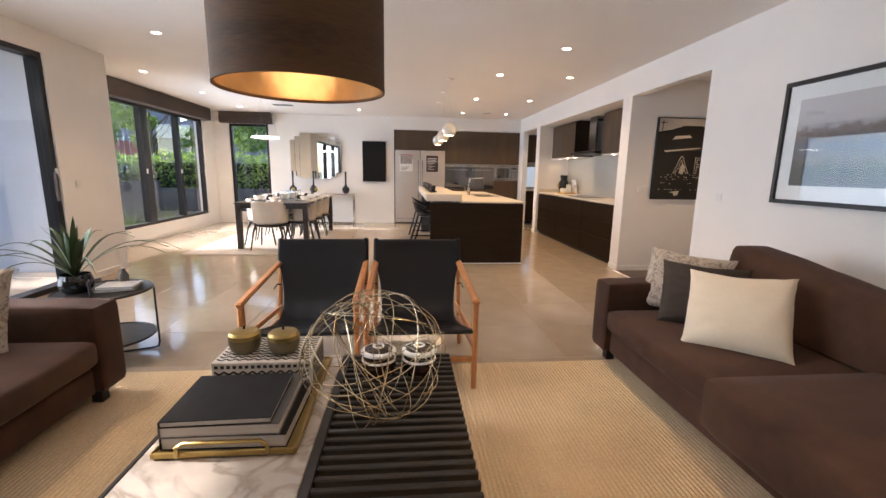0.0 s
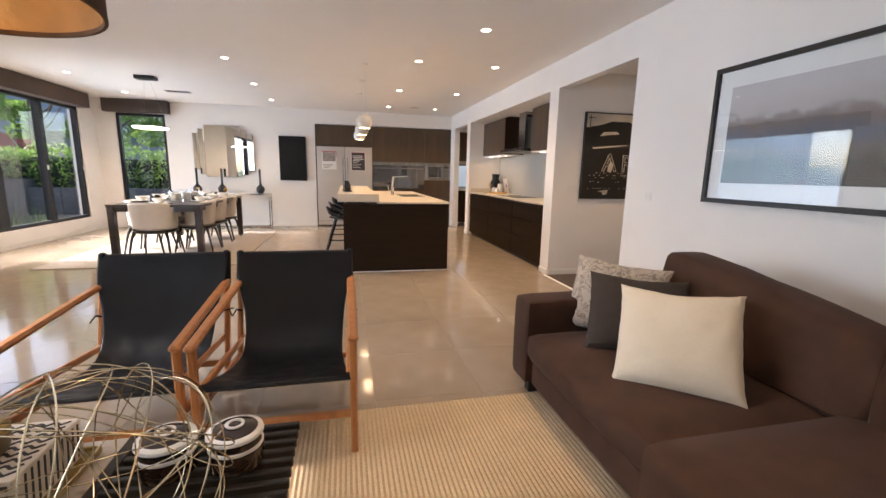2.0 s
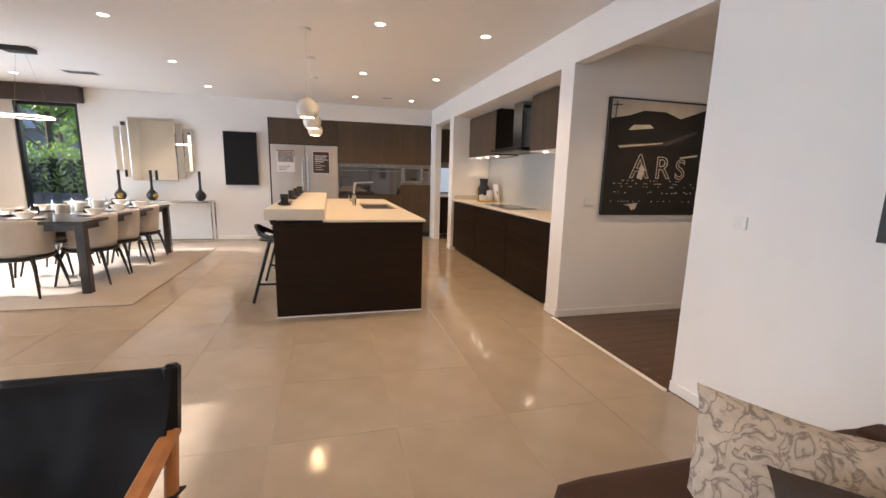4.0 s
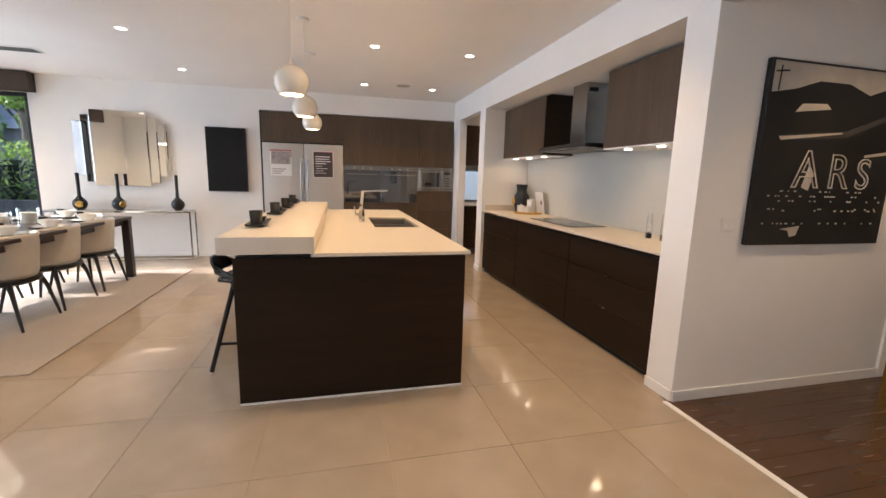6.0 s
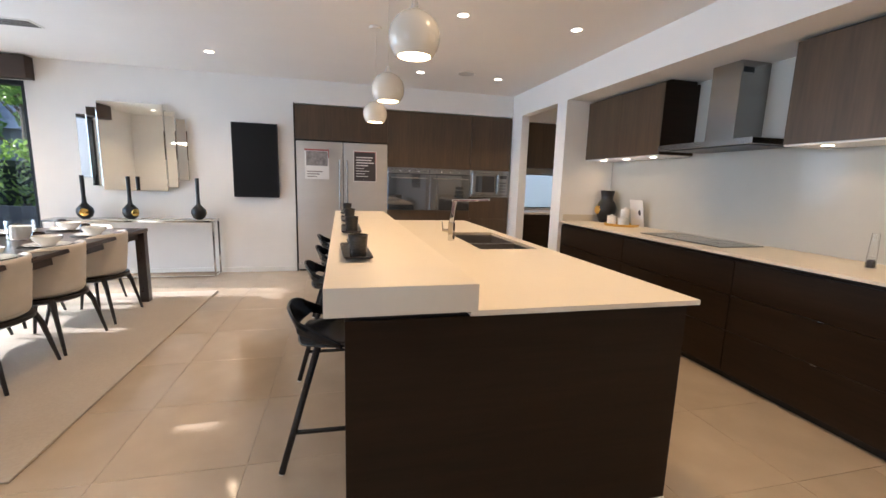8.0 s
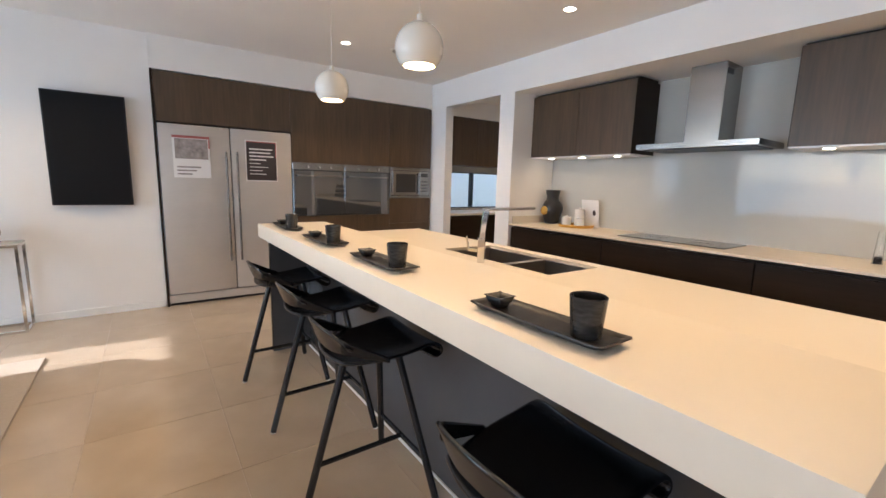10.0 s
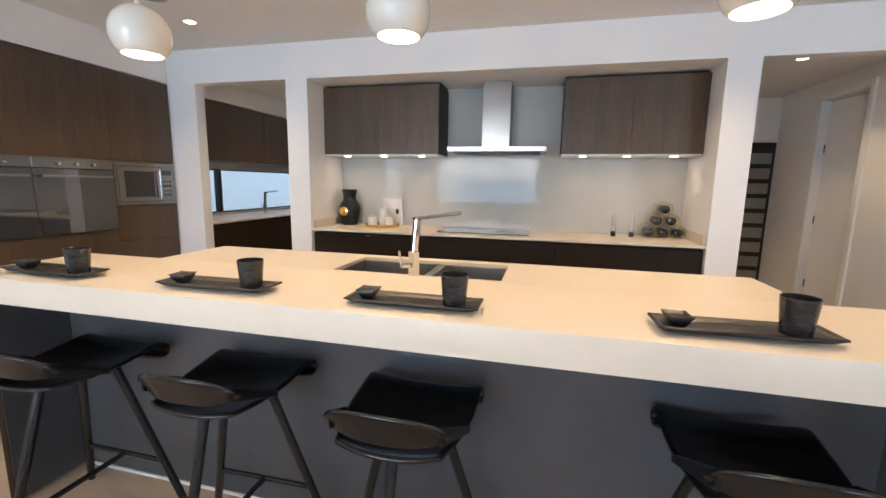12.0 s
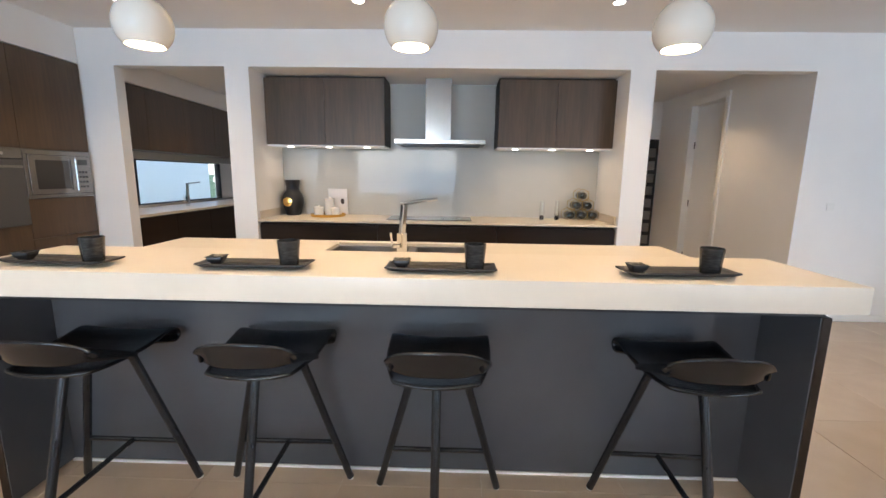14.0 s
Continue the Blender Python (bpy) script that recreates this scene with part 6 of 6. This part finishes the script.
STRAP = leafy("strappy_leaf", (0.20, 0.30, 0.10), (0.25, 0.40, 0.10))
for k in range(9):
    y = 6.6 + k * 0.5
    gp = thing("strappy_plant", pose(-5.75 + rt.uniform(-0.2, 0.25), y, -0.16), "clump of pale green strappy leaves in the garden bed", "garden plant", "garden bed plants")
    bm = bmesh.new()
    for j in range(46):
        a, L, ar = rt.uniform(0, 6.28), rt.uniform(0.4, 0.75), rt.uniform(0.25, 1.1)
        prev = None
        for i in range(6):
            t = i / 5
            o, u = L * ar * (0.45 * t + 0.45 * t * t), L * (t * 1.05 - 0.5 * ar * t * t * t)
            w = 0.010 * (1 - t * 0.85)
            A = bm.verts.new((math.cos(a) * o - math.sin(a) * w, math.sin(a) * o + math.cos(a) * w, u))
            B_ = bm.verts.new((math.cos(a) * o + math.sin(a) * w, math.sin(a) * o - math.cos(a) * w, u))
            if prev:
                bm.faces.new((prev[0], prev[1], B_, A))
            prev = (A, B_)
    part("leaves", bm, STRAP, gp)
# neighbouring house
GREYW = mat("grey_blue_cladding", (0.16, 0.18, 0.23), 0.8, vary=0.1, grain=2)
REDB = mat("red_brick", (0.36, 0.09, 0.07), 0.85, grain=14, vary=0.3)
ROOF = mat("grey_roof", (0.22, 0.22, 0.23), 0.8, grain=10, vary=0.3)
hs = thing("neighbour_house", pose(-20, 24, -0.16), "two-storey grey and red brick house beyond the hedge", "house")
part("wall", boxes((-6, 4.8, 0, 8, 0, 2.9)), REDB, hs)
part("upper_wall", boxes((-6, 4.3, 0.6, 8, 2.95, 6.2)), GREYW, hs)
rf = boxes((-6.5, 5.2, -0.5, 0.6, 2.9, 3.05), (-6.5, 4.8, 0.2, 8.4, 6.2, 6.4))
part("roof", rf, ROOF, hs)
for x, z in ((-2.5, 1.0), (1.6, 1.0)):
    wd = part("window", boxes((x, x + 1.6, -0.05, 0.0, z, z + 1.2)), PAPER, hs)
    part("pane", boxes((x + 0.08, x + 1.52, -0.07, -0.05, z + 0.08, z + 1.12)), DARK_GLASS, wd)
for x in (-2.0, 2.2):
    wd = part("window", boxes((x, x + 1.2, 0.55, 0.6, 3.9, 5.3)), PAPER, hs)
    part("pane", boxes((x + 0.08, x + 1.12, 0.53, 0.55, 3.98, 5.22)), DARK_GLASS, wd)
h2 = thing("neighbour_house", pose(-12.5, 27, -0.16), "grey brick house with a tiled roof among trees", "house")
part("wall", boxes((-3, 5, 0, 6, 0, 3.2)), GREYW, h2)
rb2 = bmesh.new()
q = [rb2.verts.new(p) for p in ((-3.6, -0.6, 3.2), (5.6, -0.6, 3.2), (5.6, 6.6, 3.2), (-3.6, 6.6, 3.2), (-0.5, 3, 5.0), (2.5, 3, 5.0))]
for f in ((0, 1, 5, 4), (1, 2, 5), (2, 3, 4, 5), (3, 0, 4), (3, 2, 1, 0)):
    rb2.faces.new([q[i] for i in f])
part("roof", rb2, ROOF, h2)
# added white backdrop that makes the pantry strip window look bright
setting("backdrop_rear_fence", boxes((2.5, 9.0, 13.3, 13.4, -0.16, 2.2)), TRIM, "white backdrop wall added to brighten the pantry window", "backdrop")

# out of view; added tall enough to keep sun off the sliding door
sun_block_house = thing("neighbour_house", pose(-15.5, -9, -0.16), "two-storey red brick house added out of view to block the sun", "house")
part("wall", boxes((-6, 2.5, 0, 14.6, 0, 3.2)), REDB, sun_block_house)
part("upper_wall", boxes((-6, 2.3, 0.2, 14.4, 3.2, 6.6)), GREYW, sun_block_house)
part("roof", boxes((-6.5, 2.8, -0.3, 14.9, 6.6, 6.8)), ROOF, sun_block_house)
for k in range(4):
    wd = part("window", boxes((2.3, 2.35, 1.2 + k * 3.3, 2.9 + k * 3.3, 4.2, 5.5)), PAPER, sun_block_house)
    part("pane", boxes((2.35, 2.37, 1.3 + k * 3.3, 2.8 + k * 3.3, 4.3, 5.4)), DARK_GLASS, wd)

# ---- floor tiles, each a piece of the floor ----
TW, TG = 0.632, 0.0022
tb = boxes((TG / 2, TW - TG / 2, TG / 2, TW - TG / 2, -0.008, 0.0), bevel=0.0012)
tile = obj("tile", tb, TILE, floor, smooth=False)
cut = XR - 0.061 - (0.555 + 3 * TW)
edge_tile = obj("tile", boxes((TG / 2, cut, TG / 2, TW - TG / 2, -0.008, 0.0), bevel=0.0012), TILE, floor, smooth=False)
edge_tile.location = (0.555 + 3 * TW, 4.05, 0)
first = True
X0, Y0 = 0.555 - 9 * TW, 4.05 - 11 * TW
for i in range(13):
    for j in range(23):
        x, y = X0 + i * TW, Y0 + j * TW
        if x < XW - TW + 0.02 or x > XR - 0.1 or y > YB or (y + TW < 5.8 and x + TW < XL - 0.1):
            continue
        at_hall = x + TW > XR - 0.05 and 4.04 < y < 5.52
        if at_hall and y < 4.06:
            continue
        o = tile if first else (edge_tile if at_hall else tile).copy()
        if not first:
            scene.collection.objects.link(o)
        o.location = (x, y, 0)
        first = False

filler = obj("tile", boxes((cut + 0.001, TW - TG / 2, 0, 0.425, -0.008, 0.0), bevel=0.0012), TILE, floor, smooth=False)
filler.location = (0.555 + 3 * TW, 5.521, 0)

# hall floor planks
pw, pn = 0.13, 0
plank = obj("plank", boxes((0, 1.496, 0.001, pw - 0.001, -0.006, 0.0), bevel=0.001), TIMBER, hall_floor, smooth=False)
for r in range(17):
    for k in range(3):
        o = plank if pn == 0 else plank.copy()
        if pn:
            scene.collection.objects.link(o)
        o.location = (XR - 0.025 + k * 1.5 - 0.0, 3.38 + r * pw, 0.0)
        pn += 1
